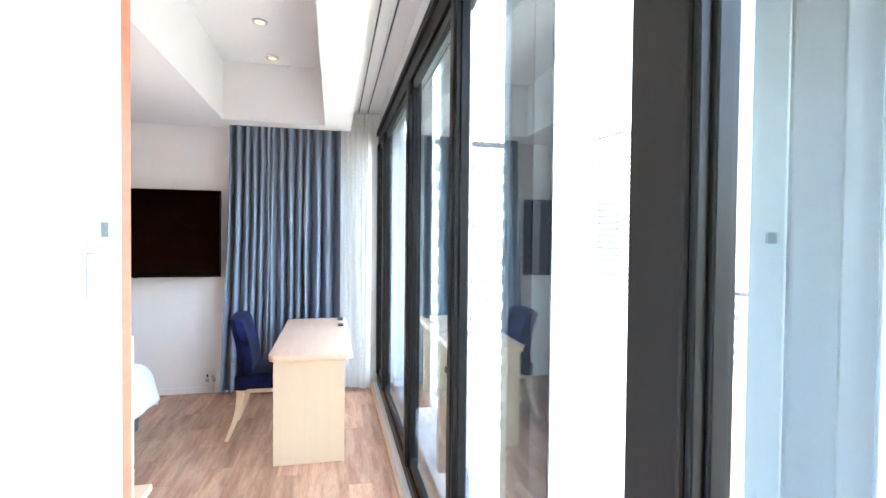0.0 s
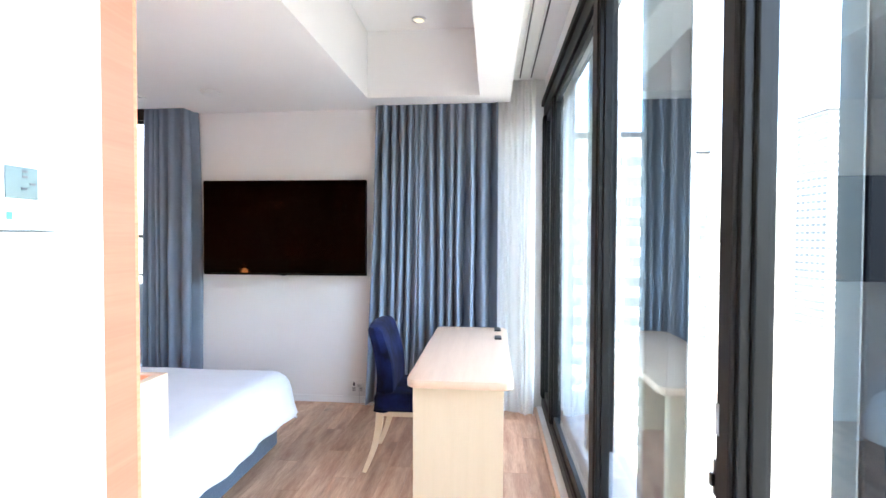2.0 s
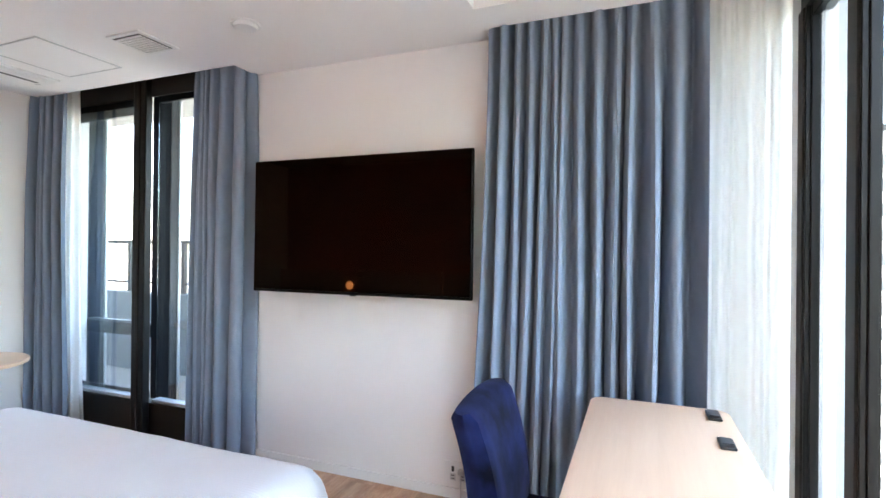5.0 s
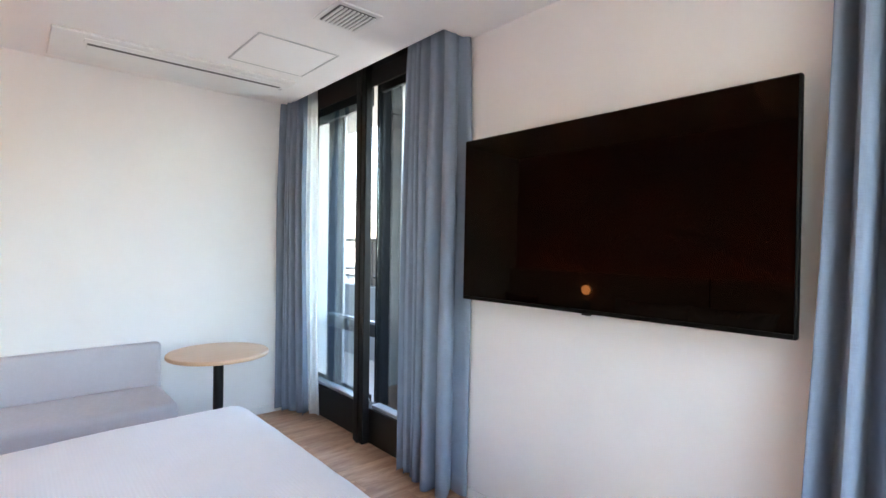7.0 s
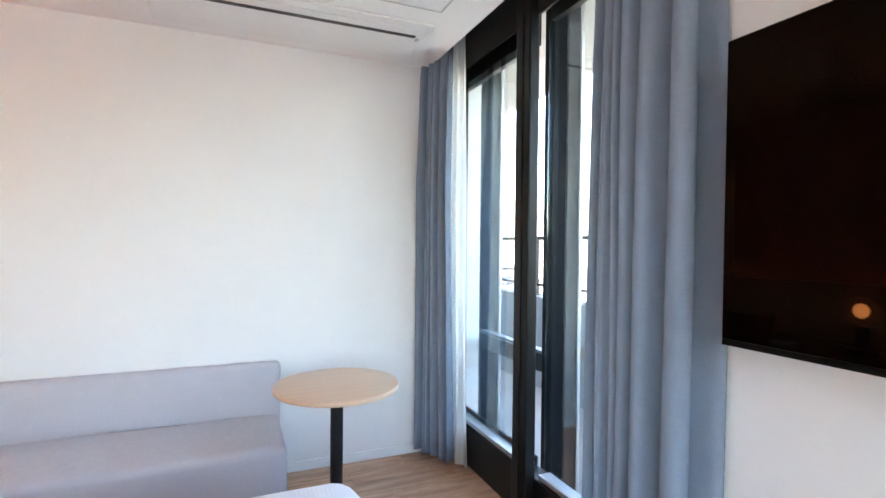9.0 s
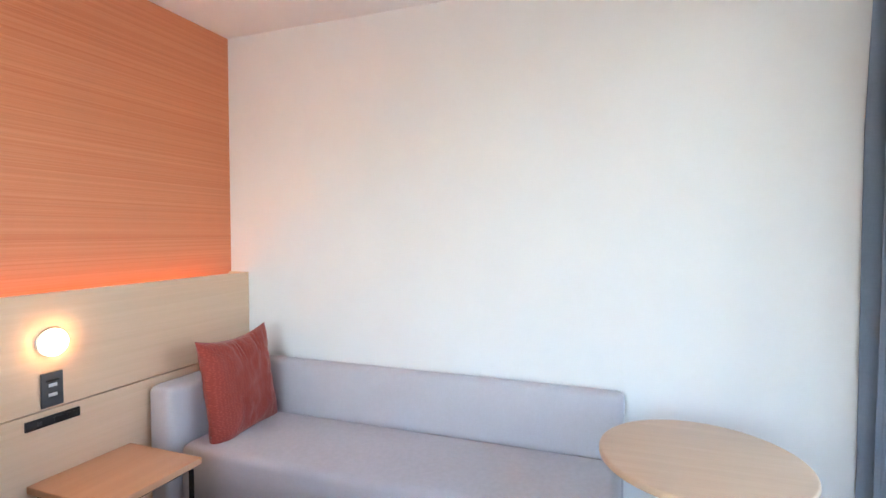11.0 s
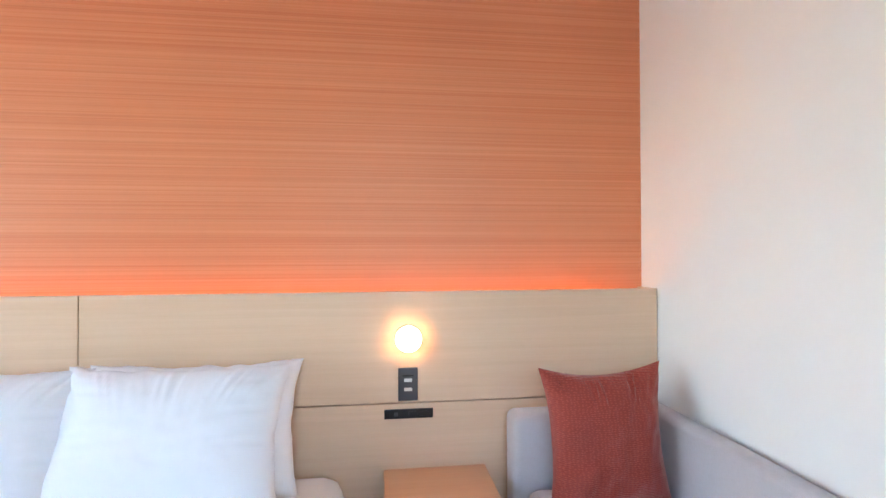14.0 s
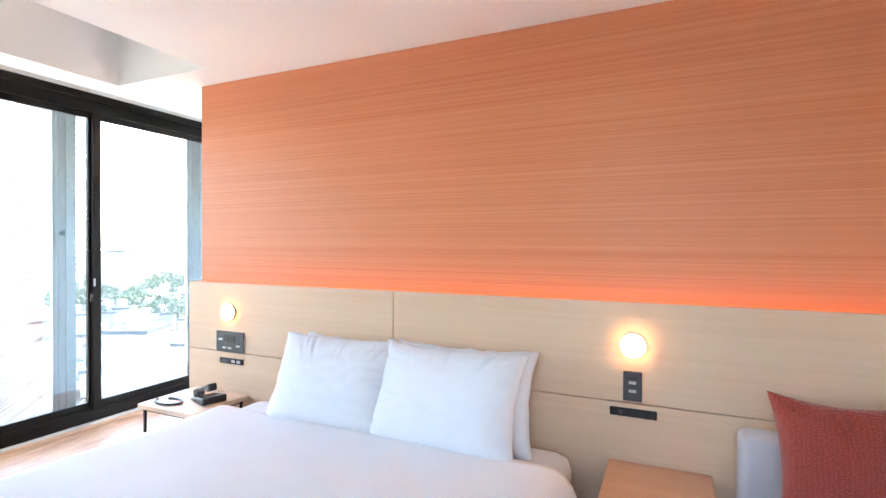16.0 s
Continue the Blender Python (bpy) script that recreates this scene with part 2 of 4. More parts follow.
tc, mp, vo = nt.nodes.new("ShaderNodeTexCoord"), nt.nodes.new("ShaderNodeMapping"), nt.nodes.new("ShaderNodeTexVoronoi")
mp.inputs["Scale"].default_value, mp.inputs["Rotation"].default_value = (70.0, 1.0, 125.0), (radians(90), 0, 0)
vo.voronoi_dimensions = "2D"
vo.inputs["Scale"].default_value, vo.inputs["Randomness"].default_value = 1.0, 0.55
dash = nt.nodes.new("ShaderNodeMapRange")
dash.inputs["From Min"].default_value, dash.inputs["From Max"].default_value = 0.14, 0.34
cm = nt.nodes.new("ShaderNodeMix")
cm.data_type = "RGBA"
cm.inputs["A"].default_value, cm.inputs["B"].default_value = (0.41, 0.058, 0.034, 1), (0.29, 0.025, 0.014, 1)
nt.links.new(tc.outputs["Object"], mp.inputs["Vector"])
nt.links.new(mp.outputs[0], vo.inputs["Vector"])
nt.links.new(vo.outputs["Distance"], dash.inputs["Value"])
nt.links.new(dash.outputs[0], cm.inputs["Factor"])
nt.links.new(cm.outputs["Result"], nt.nodes["Principled BSDF"].inputs["Base Color"])
DARK_PLATE = mat("graphite_plastic", (0.055, 0.057, 0.065), 0.4, var=0.05)
BLACK_PLASTIC = mat("black_plastic", (0.012, 0.012, 0.013), 0.3, var=0.05)
WHITE_PLASTIC = mat("white_plastic", (0.78, 0.78, 0.77), 0.35, var=0.01)
GREY_PLASTIC = mat("light_grey_plastic", (0.55, 0.55, 0.55), 0.4, var=0.02)
LCD = mat("lcd_glass", (0.09, 0.135, 0.14), 0.15, var=0.05, scale=40)
GREEN_LED = glow("green_light", (0.05, 0.8, 0.5), 0.04)
BLACK_METAL = mat("black_steel", (0.01, 0.01, 0.011), 0.4, 0.4, var=0.1)
LAMP = glow("warm_lamp", (1.0, 0.58, 0.28), 1.9)
LED = glow("led_strip", (1.0, 0.47, 0.17), 0.6)
DOWN = glow("downlight_lamp", (1.0, 0.70, 0.45), 0.06)
CONCRETE = mat("balcony_concrete", (0.27, 0.27, 0.26), 0.85, var=0.08, scale=4, bump=0.2, bump_scale=60)
# White outer walls, with their shade taken into a grey base colour.
PARAPET = mat("dimmed_white_parapet", (0.25, 0.265, 0.28), 0.75, var=0.05, scale=3)
CITY_GROUND = mat("city_ground", (0.235, 0.225, 0.205), 0.9, var=0.3, scale=0.03)
FACADES = [mat("facade_" + n, c, 0.8, var=0.06, scale=0.4) for n, c in (("white", (0.36, 0.365, 0.36)), ("grey", (0.20, 0.21, 0.22)), ("tan", (0.30, 0.265, 0.23)), ("brick", (0.26, 0.16, 0.125)), ("pale", (0.30, 0.31, 0.32)))]
FACADE_GLASS = mat("facade_glass", (0.075, 0.088, 0.098), 0.7, var=0.2, scale=0.5)
FACADE_GLASS.node_tree.nodes["Principled BSDF"].inputs["Specular IOR Level"].default_value = 0.1
CITY_ROOF = mat("city_roof", (0.026, 0.029, 0.034), 0.85, var=0.25, scale=0.3)
TREE_GREEN = mat("tree_leaves", (0.04, 0.058, 0.024), 0.9, var=0.4, scale=0.6)
BARK = mat("tree_bark", (0.10, 0.07, 0.05), 0.9, var=0.2)
RAIL_STEEL = mat("rail_steel", (0.16, 0.155, 0.15), 0.4, 0.7)
BALLAST = mat("rail_ballast", (0.030, 0.032, 0.035), 0.95, var=0.3, scale=0.2)
for m in (BALLAST, CITY_ROOF, CITY_GROUND, TREE_GREEN):
    m.node_tree.nodes["Principled BSDF"].inputs["Specular IOR Level"].default_value = 0.05


# ---- building helpers ----
def box(bm, x0, x1, y0, y1, z0, z1):
    v = [bm.verts.new((x, y, z)) for z in (z0, z1) for y in (y0, y1) for x in (x0, x1)]
    for a, b, c, d in ((0, 2, 3, 1), (4, 5, 7, 6), (0, 1, 5, 4), (2, 6, 7, 3), (0, 4, 6, 2), (1, 3, 7, 5)):
        bm.faces.new((v[a], v[b], v[c], v[d]))
    return v


def boxed(*dims, bevel=0.0, seg=2):
    bm = bmesh.new()
    box(bm, *dims)
    if bevel:
        bmesh.ops.bevel(bm, geom=bm.edges[:], offset=bevel, segments=seg, affect="EDGES", profile=0.5)
    return bm


def disc(x, y, z, r, depth, axis="z", seg=32, r2=None, bevel=0.0):
    bm = bmesh.new()
    bmesh.ops.create_cone(bm, cap_ends=True, segments=seg, radius1=r, radius2=r if r2 is None else r2, depth=depth)
    if bevel:
        bmesh.ops.bevel(bm, geom=[e for e in bm.edges if len(e.link_faces) == 2 and max(len(f.verts) for f in e.link_faces) > 4], offset=bevel, segments=3, affect="EDGES", profile=0.5)
    rot = {"z": Matrix.Identity(4), "y": pose(0, 0, 0, 90), "x": pose(0, 0, 0, 0, 90)}[axis]
    bmesh.ops.transform(bm, matrix=Matrix.Translation((x, y, z)) @ rot, verts=bm.verts[:])
    return bm


def moved(bm, m):
    bmesh.ops.transform(bm, matrix=m, verts=bm.verts[:])
    return bm


def mesh_ob(name, bm, material, smooth=False):
    bmesh.ops.recalc_face_normals(bm, faces=bm.faces[:])
    me = bpy.data.meshes.new(name)
    bm.to_mesh(me)
    bm.free()
    me.materials.append(material)
    if smooth:
        me.polygons.foreach_set("use_smooth", [True] * len(me.polygons))
        me.set_sharp_from_angle(angle=radians(40))
    return new(name, me)


def part(name, bm, material, parent, label="", smooth=False):
    ob = mesh_ob(name, bm, material, smooth)
    ob.parent = parent
    if parent.type == "EMPTY":
        ob.matrix_parent_inverse = parent.matrix_basis.inverted()
    return tagged(ob, label)


def thing(name, at, label, category, group=""):
    ob = new(name)
    ob.empty_display_size = 0.1
    ob.matrix_basis = Matrix.Translation(at)
    return tagged(ob, label, category, group)


def structure(name, bm, material, label, category):
    return tagged(mesh_ob(name, bm, material), label, category, "", "structure")


# ---- the room's measures ----
LEFT, WIN, CEIL = -3.84, 1.30, 2.597
NORTH = 5.54
HB_Y, OR_Y, PART_S = 2.256, 2.12, 2.045
PART_E, HALL_X = 0.222, 0.232
SOUTH = -2.2

# ---- structure ----
structure("floor", boxed(LEFT - 0.1, WIN + 0.15, SOUTH - 0.1, 5.60, -0.2, -0.006), PLANK, "brown wooden plank floor", "floor")
structure("wall_west", boxed(LEFT - 0.15, LEFT, OR_Y, 5.75, -0.1, 3.4), WHITE_WALL, "plain white papered wall behind the sofa", "wall")
structure("wall_north", boxed(-1.96, 1.45, NORTH, NORTH + 0.15, -0.1, 3.4), WHITE_WALL, "plain white papered wall behind the television", "wall")
structure("wall_partition", boxed(LEFT - 0.15, PART_E - 0.0005, PART_S, OR_Y - 0.02, -0.1, CEIL + 0.3), WHITE_WALL, "white partition wall behind the bed head", "wall")
structure("wall_south", boxed(0.05, WIN + 0.2, SOUTH - 0.15, SOUTH, -0.1, 3.4), WHITE_WALL, "plain white wall of the entrance side", "wall")
structure("wall_entrance", boxed(0.05, HALL_X, SOUTH, 2.0235, -0.1, CEIL - 0.001), WHITE_WALL, "white papered wall of the entrance passage", "wall")
structure("veneer_panel", boxed(LEFT, PART_E, OR_Y - 0.0195, OR_Y, 0.0, CEIL - 0.002), ORANGE, "orange wood veneer wall panel with fine horizontal grain", "wall panel")
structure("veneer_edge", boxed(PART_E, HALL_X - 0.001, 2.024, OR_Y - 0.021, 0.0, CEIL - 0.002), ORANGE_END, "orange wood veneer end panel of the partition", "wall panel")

COF = (-0.125, 0.776, 2.373, 5.175)
bm = bmesh.new()
box(bm, LEFT - 0.1, -1.80, PART_S, 5.34, CEIL, CEIL + 0.1)
box(bm, -1.80, COF[0], PART_S, 5.40, CEIL, CEIL + 0.1)
box(bm, COF[0], COF[1], COF[3], 5.40, CEIL, CEIL + 0.1)
box(bm, COF[0], COF[1], PART_S, COF[2], CEIL, CEIL + 0.1)
box(bm, COF[1], 1.02, PART_S, 5.40, CEIL, CEIL + 0.1)
box(bm, 0.0, 1.02, SOUTH - 0.1, PART_S, CEIL, CEIL + 0.1)
box(bm, -1.80, -0.10, 5.40, NORTH, CEIL, CEIL + 0.1)
structure("ceiling", bm, CEILING, "flat white plaster ceiling", "ceiling")
bm = bmesh.new()
box(bm, COF[0] - 0.1, COF[0], COF[2] - 0.1, COF[3] + 0.1, CEIL + 0.1, 3.125)
box(bm, COF[1], COF[1] + 0.1, COF[2] - 0.1, COF[3] + 0.1, CEIL + 0.1, 3.125)
box(bm, COF[0], COF[1], COF[3], COF[3] + 0.1, CEIL + 0.1, 3.125)
box(bm, COF[0], COF[1], COF[2] - 0.1, COF[2], CEIL + 0.1, 3.125)
box(bm, COF[0] - 0.1, COF[1] + 0.1, COF[2] - 0.1, COF[3] + 0.1, 3.125, 3.24)
structure("ceiling_coffer", bm, CEILING, "raised white ceiling recess with downlights", "ceiling")
bm = bmesh.new()
box(bm, 1.02, 1.60, SOUTH - 0.1, 5.75, 2.82, 2.92)
box(bm, 0.98, 1.02, SOUTH, 5.40, CEIL + 0.1, 2.82)
box(bm, LEFT - 0.1, 1.02, 5.34, 5.75, 2.82, 2.92)
box(bm, LEFT - 0.1, -1.80, 5.30, 5.34, CEIL + 0.1, 2.82)
box(bm, -1.80, 1.02, 5.36, 5.40, CEIL + 0.1, 2.82)
box(bm, WIN + 0.02, WIN + 0.2, SOUTH - 0.1, 5.75, 2.65, 2.82)
structure("ceiling_curtain_box", bm, CEILING, "white curtain recess along the windows", "ceiling")
# Added out of view to close the rooms and stop the sun.
structure("roof_slab", boxed(LEFT - 0.6, 1.62, SOUTH - 0.4, 6.85, 3.30, 3.6), CONCRETE, "unseen concrete slab of the storey above", "roof")


# ---- east windows ----
POSTS = [(-1.62, -1.52), (-0.36, -0.25), (0.905, 1.03), (2.188, 2.243), (3.355, 3.445), (4.89, 4.98), (5.47, 5.69)]
structure("sill_curb", boxed(WIN - 0.03, WIN + 0.16, SOUTH, 5.62, -0.1, 0.025, bevel=0.003), TRIM_WHITE, "low white curb under the window frames", "trim")
structure("sill_strip", boxed(WIN - 0.055, WIN - 0.031, SOUTH, 5.55, -0.006, 0.018, bevel=0.002), PALE_TOP, "thin wooden floor edging along the windows", "trim")
structure("wall_east_end", boxed(WIN, 1.50, SOUTH - 0.15, POSTS[0][0], -0.1, 3.4), WHITE_WALL, "plain white wall beside the windows", "wall")
track_frame = structure("window_track", boxed(WIN + 0.01, 1.43, POSTS[0][0], 5.69, 2.50, 2.65, bevel=0.006), BLACK, "black aluminium head frame of the sliding windows", "window frame")
part("head_lip", boxed(WIN - 0.01, WIN + 0.01, POSTS[0][0], 5.69, 2.59, 2.635, bevel=0.002), BLACK_IN, track_frame)
part("bottom_frame", boxed(WIN + 0.01, 1.45, POSTS[0][0], 5.69, 0.026, 0.105, bevel=0.006), BLACK, track_frame)
part("bottom_rail", boxed(WIN + 0.015, WIN + 0.04, POSTS[0][0], 5.69, 0.105, 0.122, bevel=0.002), BLACK_IN, track_frame)


def sash(n, y0, y1, x):
    w = tagged(new("window_%d" % n), "tall clear glass window sash in a black aluminium frame", "window", "windows of the east side", "structure")
    w.matrix_basis = Matrix.Translation((x, (y0 + y1) / 2, 0.13))
    f = 0.022
    part("stile", boxed(x - 0.018, x + 0.018, y0, y0 + f, 0.106, 2.499, bevel=0.004), BLACK, w)
    part("stile", boxed(x - 0.018, x + 0.018, y1 - f, y1, 0.106, 2.499, bevel=0.004), BLACK, w)
    part("bottom_rail", boxed(x - 0.017, x + 0.017, y0 + f, y1 - f, 0.106, 0.18, bevel=0.004), BLACK, w)
    part("top_rail", boxed(x - 0.017, x + 0.017, y0 + f, y1 - f, 2.45, 2.499, bevel=0.004), BLACK, w)
    p = part("pane", boxed(x - 0.003, x + 0.003, y0 + f - 0.005, y1 - f + 0.005, 0.176, 2.454), GLASS, w)
    p.visible_shadow = False
    return w


for k, ((a0, a1), (b0, b1)) in enumerate(zip(POSTS, POSTS[1:])):
    sash(k + 1, a1 - 0.001, b0 + 0.001, 1.345)
for k, (y0, y1) in enumerate(POSTS):
    p = structure("window_post", boxed(WIN, 1.368, y0, y1, 0.122, 2.499, bevel=0.006), BLACK_IN, "dark bronze aluminium window post, toned as lit from the room", "window frame")
    # Thin black strip stands in for the post's less lit side face.
    part("dark_side", boxed(WIN + 0.008, 1.362, y0 - 0.012, y0 + 0.0005, 0.122, 2.499, bevel=0.003), BLACK, p)
latch = structure("window_latch", boxed(WIN + 0.002, WIN + 0.018, 2.2432, 2.257, 0.985, 1.055, bevel=0.003), BLACK_PLASTIC, "black plastic catch on the window post", "latch")
part("lever", boxed(WIN - 0.006, WIN + 0.0018, 2.2434, 2.255, 1.005, 1.03, bevel=0.002), BLACK_PLASTIC, latch)
part("plate", boxed(WIN - 0.002, WIN - 0.0002, 2.226, 2.240, 1.11, 1.17, bevel=0.0006), SILVER, latch, "bright metal plate")


def facade_column(x, y, turn, z0, z1, plate_mat):
    """A deep, narrow fin outside the glass; its inner face lies at the origin and it reaches out along +x."""
    m = pose(x, y, 0, 0, 0, turn)
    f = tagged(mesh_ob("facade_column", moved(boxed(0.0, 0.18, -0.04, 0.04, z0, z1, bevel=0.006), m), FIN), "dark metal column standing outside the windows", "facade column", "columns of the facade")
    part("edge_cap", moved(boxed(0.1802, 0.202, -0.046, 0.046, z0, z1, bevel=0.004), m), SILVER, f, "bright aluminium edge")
    # Added plate: its colour sets how bright the inner face looks on each side.
    part("tone_plate", moved(boxed(-0.005, -0.0002, -0.034, 0.034, z0, z1, bevel=0.002), m), plate_mat, f, "thin plate that sets the tone of the inner face")
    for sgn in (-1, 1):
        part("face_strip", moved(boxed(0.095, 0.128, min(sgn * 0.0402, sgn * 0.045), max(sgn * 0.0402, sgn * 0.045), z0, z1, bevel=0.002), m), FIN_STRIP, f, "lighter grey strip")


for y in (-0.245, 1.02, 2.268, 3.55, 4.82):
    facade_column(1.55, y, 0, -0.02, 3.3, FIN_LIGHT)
structure("facade_ledge", boxed(1.46, 1.80, SOUTH - 0.4, 6.2, -0.9, -0.02), PARAPET, "pale ledge of the facade below the windows", "facade")

# ---- north window and balcony ----
nw = structure("window_north_frame", boxed(LEFT, -1.80, 5.515, 5.62, 0.0, 0.25, bevel=0.006), BLACK, "black aluminium frame of the balcony window", "window frame")
part("head", boxed(LEFT, -1.80, 5.515, 5.62, 2.62, 2.82, bevel=0.006), BLACK, nw)
part("head_rail", boxed(LEFT, -1.80, 5.50, 5.515, 2.54, 2.66, bevel=0.003), BLACK_IN, nw)
part("post", boxed(-2.885, -2.755, 5.455, 5.514, 0.0, 2.70, bevel=0.008), BLACK, nw)
part("post_face", boxed(-2.835, -2.805, 5.446, 5.456, 0.0, 2.70, bevel=0.003), BLACK_IN, nw)
part("jamb", boxed(LEFT, LEFT + 0.06, 5.515, 5.62, 0.25, 2.62, bevel=0.004), BLACK, nw)
part("jamb", boxed(-1.86, -1.80, 5.515, 5.62, 0.25, 2.62, bevel=0.004), BLACK, nw)
part("low_ledge", boxed(-3.78, -2.886, 5.53, 5.60, 0.2502, 0.275, bevel=0.004), SILVER, nw, "bright aluminium ledge")
part("low_track", boxed(-3.78, -2.886, 5.601, 5.619, 0.2502, 0.30, bevel=0.004), BLACK_IN, nw)
part("low_ledge", boxed(-2.754, -1.86, 5.53, 5.60, 0.2502, 0.275, bevel=0.004), SILVER, nw, "bright aluminium ledge")
part("sash_top", boxed(-3.78, -2.886, 5.575, 5.61, 2.45, 2.62, bevel=0.004), BLACK, nw)
part("sash_top", boxed(-2.754, -1.86, 5.575, 5.61, 2.52, 2.62, bevel=0.004), BLACK, nw)
for x0, x1 in ((LEFT + 0.06, -2.886), (-2.754, -1.86)):
    p = part("pane", boxed(x0 - 0.004, x1 + 0.004, 5.567, 5.573, 0.245, 2.625), GLASS, nw)
    p.visible_shadow = False
# Dark plates here, where balcony daylight would make the lighter tone glare.
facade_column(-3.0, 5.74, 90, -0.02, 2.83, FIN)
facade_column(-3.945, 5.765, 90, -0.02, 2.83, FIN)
structure("pier_cladding", boxed(-3.9895, -3.972, 5.625, 5.7595, -0.02, 2.829, bevel=0.002), FIN, "dark metal cladding on the wall end beside the balcony window", "wall panel")
guard = structure("window_guard", boxed(-3.904, -3.041, 5.785, 5.845, 0.67, 0.775, bevel=0.006), BLACK, "black guard bar between two columns outside the balcony window", "guard rail")
part("ledge", boxed(-3.904, -3.041, 5.80, 5.85, 0.7752, 0.79, bevel=0.003), FIN_LIGHT, guard, "bright aluminium top")
structure("balcony_floor", boxed(-9.0, 1.6, 5.76, 7.10, -0.25, -0.02), CONCRETE, "grey concrete balcony floor", "floor")
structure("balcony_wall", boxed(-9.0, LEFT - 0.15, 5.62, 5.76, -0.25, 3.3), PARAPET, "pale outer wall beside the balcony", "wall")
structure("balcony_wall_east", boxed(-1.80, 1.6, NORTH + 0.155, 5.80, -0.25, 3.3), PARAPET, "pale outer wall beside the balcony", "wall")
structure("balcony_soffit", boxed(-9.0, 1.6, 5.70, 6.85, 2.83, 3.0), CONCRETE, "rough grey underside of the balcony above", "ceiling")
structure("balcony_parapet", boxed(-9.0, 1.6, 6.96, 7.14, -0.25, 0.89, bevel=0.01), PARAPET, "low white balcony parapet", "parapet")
rail = thing("balcony_railing", (-4, 7.05, 0.89), "dark metal railing on top of the balcony parapet", "railing")
part("top_rail", boxed(-9.0, 1.6, 7.02, 7.08, 1.46, 1.50, bevel=0.006), BLACK_METAL, rail)
part("low_rail", boxed(-9.0, 1.6, 7.035, 7.065, 0.985, 1.015, bevel=0.004), BLACK_METAL, rail)
for k in range(12):
    x = -8.6 + k * 0.88
    part("post", boxed(x - 0.025, x + 0.025, 7.025, 7.075, 0.89, 1.46, bevel=0.004), BLACK_METAL, rail)
    part("foot", boxed(x - 0.05, x + 0.05, 7.0, 7.1, 0.885, 0.90, bevel=0.002), BLACK_METAL, rail)


# ---- curtains ----
def curtain(name, path, z0, z1, widths, amp, material, label, seed, heavy=True, spread=(0.0, 0.0)):
    """Cloth that hangs along a path on plan, in folds of the given relative widths; spread moves its two ends outwards towards the floor."""
    rnd = random.Random(seed)
    pts = [Vector((*p, 0)) for p in path]
    runs = [(q - p).length for p, q in zip(pts, pts[1:])]
    length = sum(runs)

    def at(d):
        d = min(max(d, 0.0), length)
        for p, q, r in zip(pts, pts[1:], runs):
            if d <= r or q is pts[-1]:
                return p.lerp(q, d / r)
            d -= r
    total = sum(widths)
    n = len(widths)
    wave = [(rnd.uniform(0, 6.28), rnd.uniform(0.006, 0.02), rnd.uniform(0.7, 1.2), rnd.uniform(0, 6.28), rnd.uniform(1.6, 3.2)) for _ in range(n + 1)]
    per, nv = 22, 30
    bm = bmesh.new()
    cols = []
    done = 0.0
    for c, w in enumerate(widths):
        for i in range(per + (c == n - 1)):
            f = i / per
            cols.append((c, f, done + f * w))
        done += w
    rows = []
    for j in range(nv + 1):
        v = j / nv
        row = []
        for c, f, pos in cols:
            e = f * f * (3 - 2 * f)
            mix = [wave[c][k] * (1 - e) + wave[c + 1][k] * e for k in range(5)]
            phi = 2 * math.pi * f
            grow = 0.5 + 0.5 * min(1.0, v * 3.0) + 0.18 * math.sin(mix[4] * v + mix[3])
            body = amp * mix[2] * min(1.25, (widths[c] ** 0.6)) * grow
            sway = mix[1] * math.sin(2.4 * v + mix[0]) * min(1.0, v * 2)
            u = pos / total
            d = u * length + sway + 0.03 * widths[c] * length / total * math.sin(2 * phi)
            p, ahead = at(d), at(min(d + 0.02, length)) - at(max(min(d, length - 0.02) - 0.02, 0.0))
            along = ahead.normalized()
            side = Vector((-along.y, along.x, 0))
            push = -spread[0] * (1 - u) ** 2 * v ** 1.6 + spread[1] * u ** 2 * v ** 1.6
            p = p + along * push - side * (body * (math.cos(phi) - 0.12 * math.cos(2 * phi))) + side * 0.010 * math.sin(4 * v + 7 * u + seed) * v
            pleat = 0.006 * math.exp(-((v - 0.035) / 0.02) ** 2) * math.cos(2 * phi) if heavy else 0.0
            p += side * pleat
            row.append(bm.verts.new((p.x, p.y, z1 + (z0 - z1) * v + 0.006 * math.sin(phi + c) * v)))
        rows.append(row)
    for j in range(nv):
        for i in range(len(cols) - 1):
            bm.faces.new((rows[j][i], rows[j][i + 1], rows[j + 1][i + 1], rows[j + 1][i]))
    ob = mesh_ob(name, bm, material, True)
    if heavy:
        s = ob.modifiers.new("cloth", "SOLIDIFY")
        s.thickness = 0.003
    return tagged(ob, label, "curtain")


curtain("curtain", [(-0.115, 5.43), (0.925, 5.43)], 0.03, 2.70, (1.1, 1.0, 0.75, 1.0, 0.55, 0.65, 0.9, 1.1, 1.2, 0.8, 1.15, 1.4, 1.5), 0.062, CURTAIN, "long blue-grey cloth curtain in deep folds, drawn across the corner", 3, spread=(0.085, 0.0))
curtain("curtain", [(-3.828, 5.31), (-3.545, 5.40)], 0.03, 2.70, (1.4, 0.7, 1.1, 1.3), 0.045, CURTAIN, "narrow gathered blue-grey curtain in the corner by the balcony window", 5, spread=(0.0, 0.03))
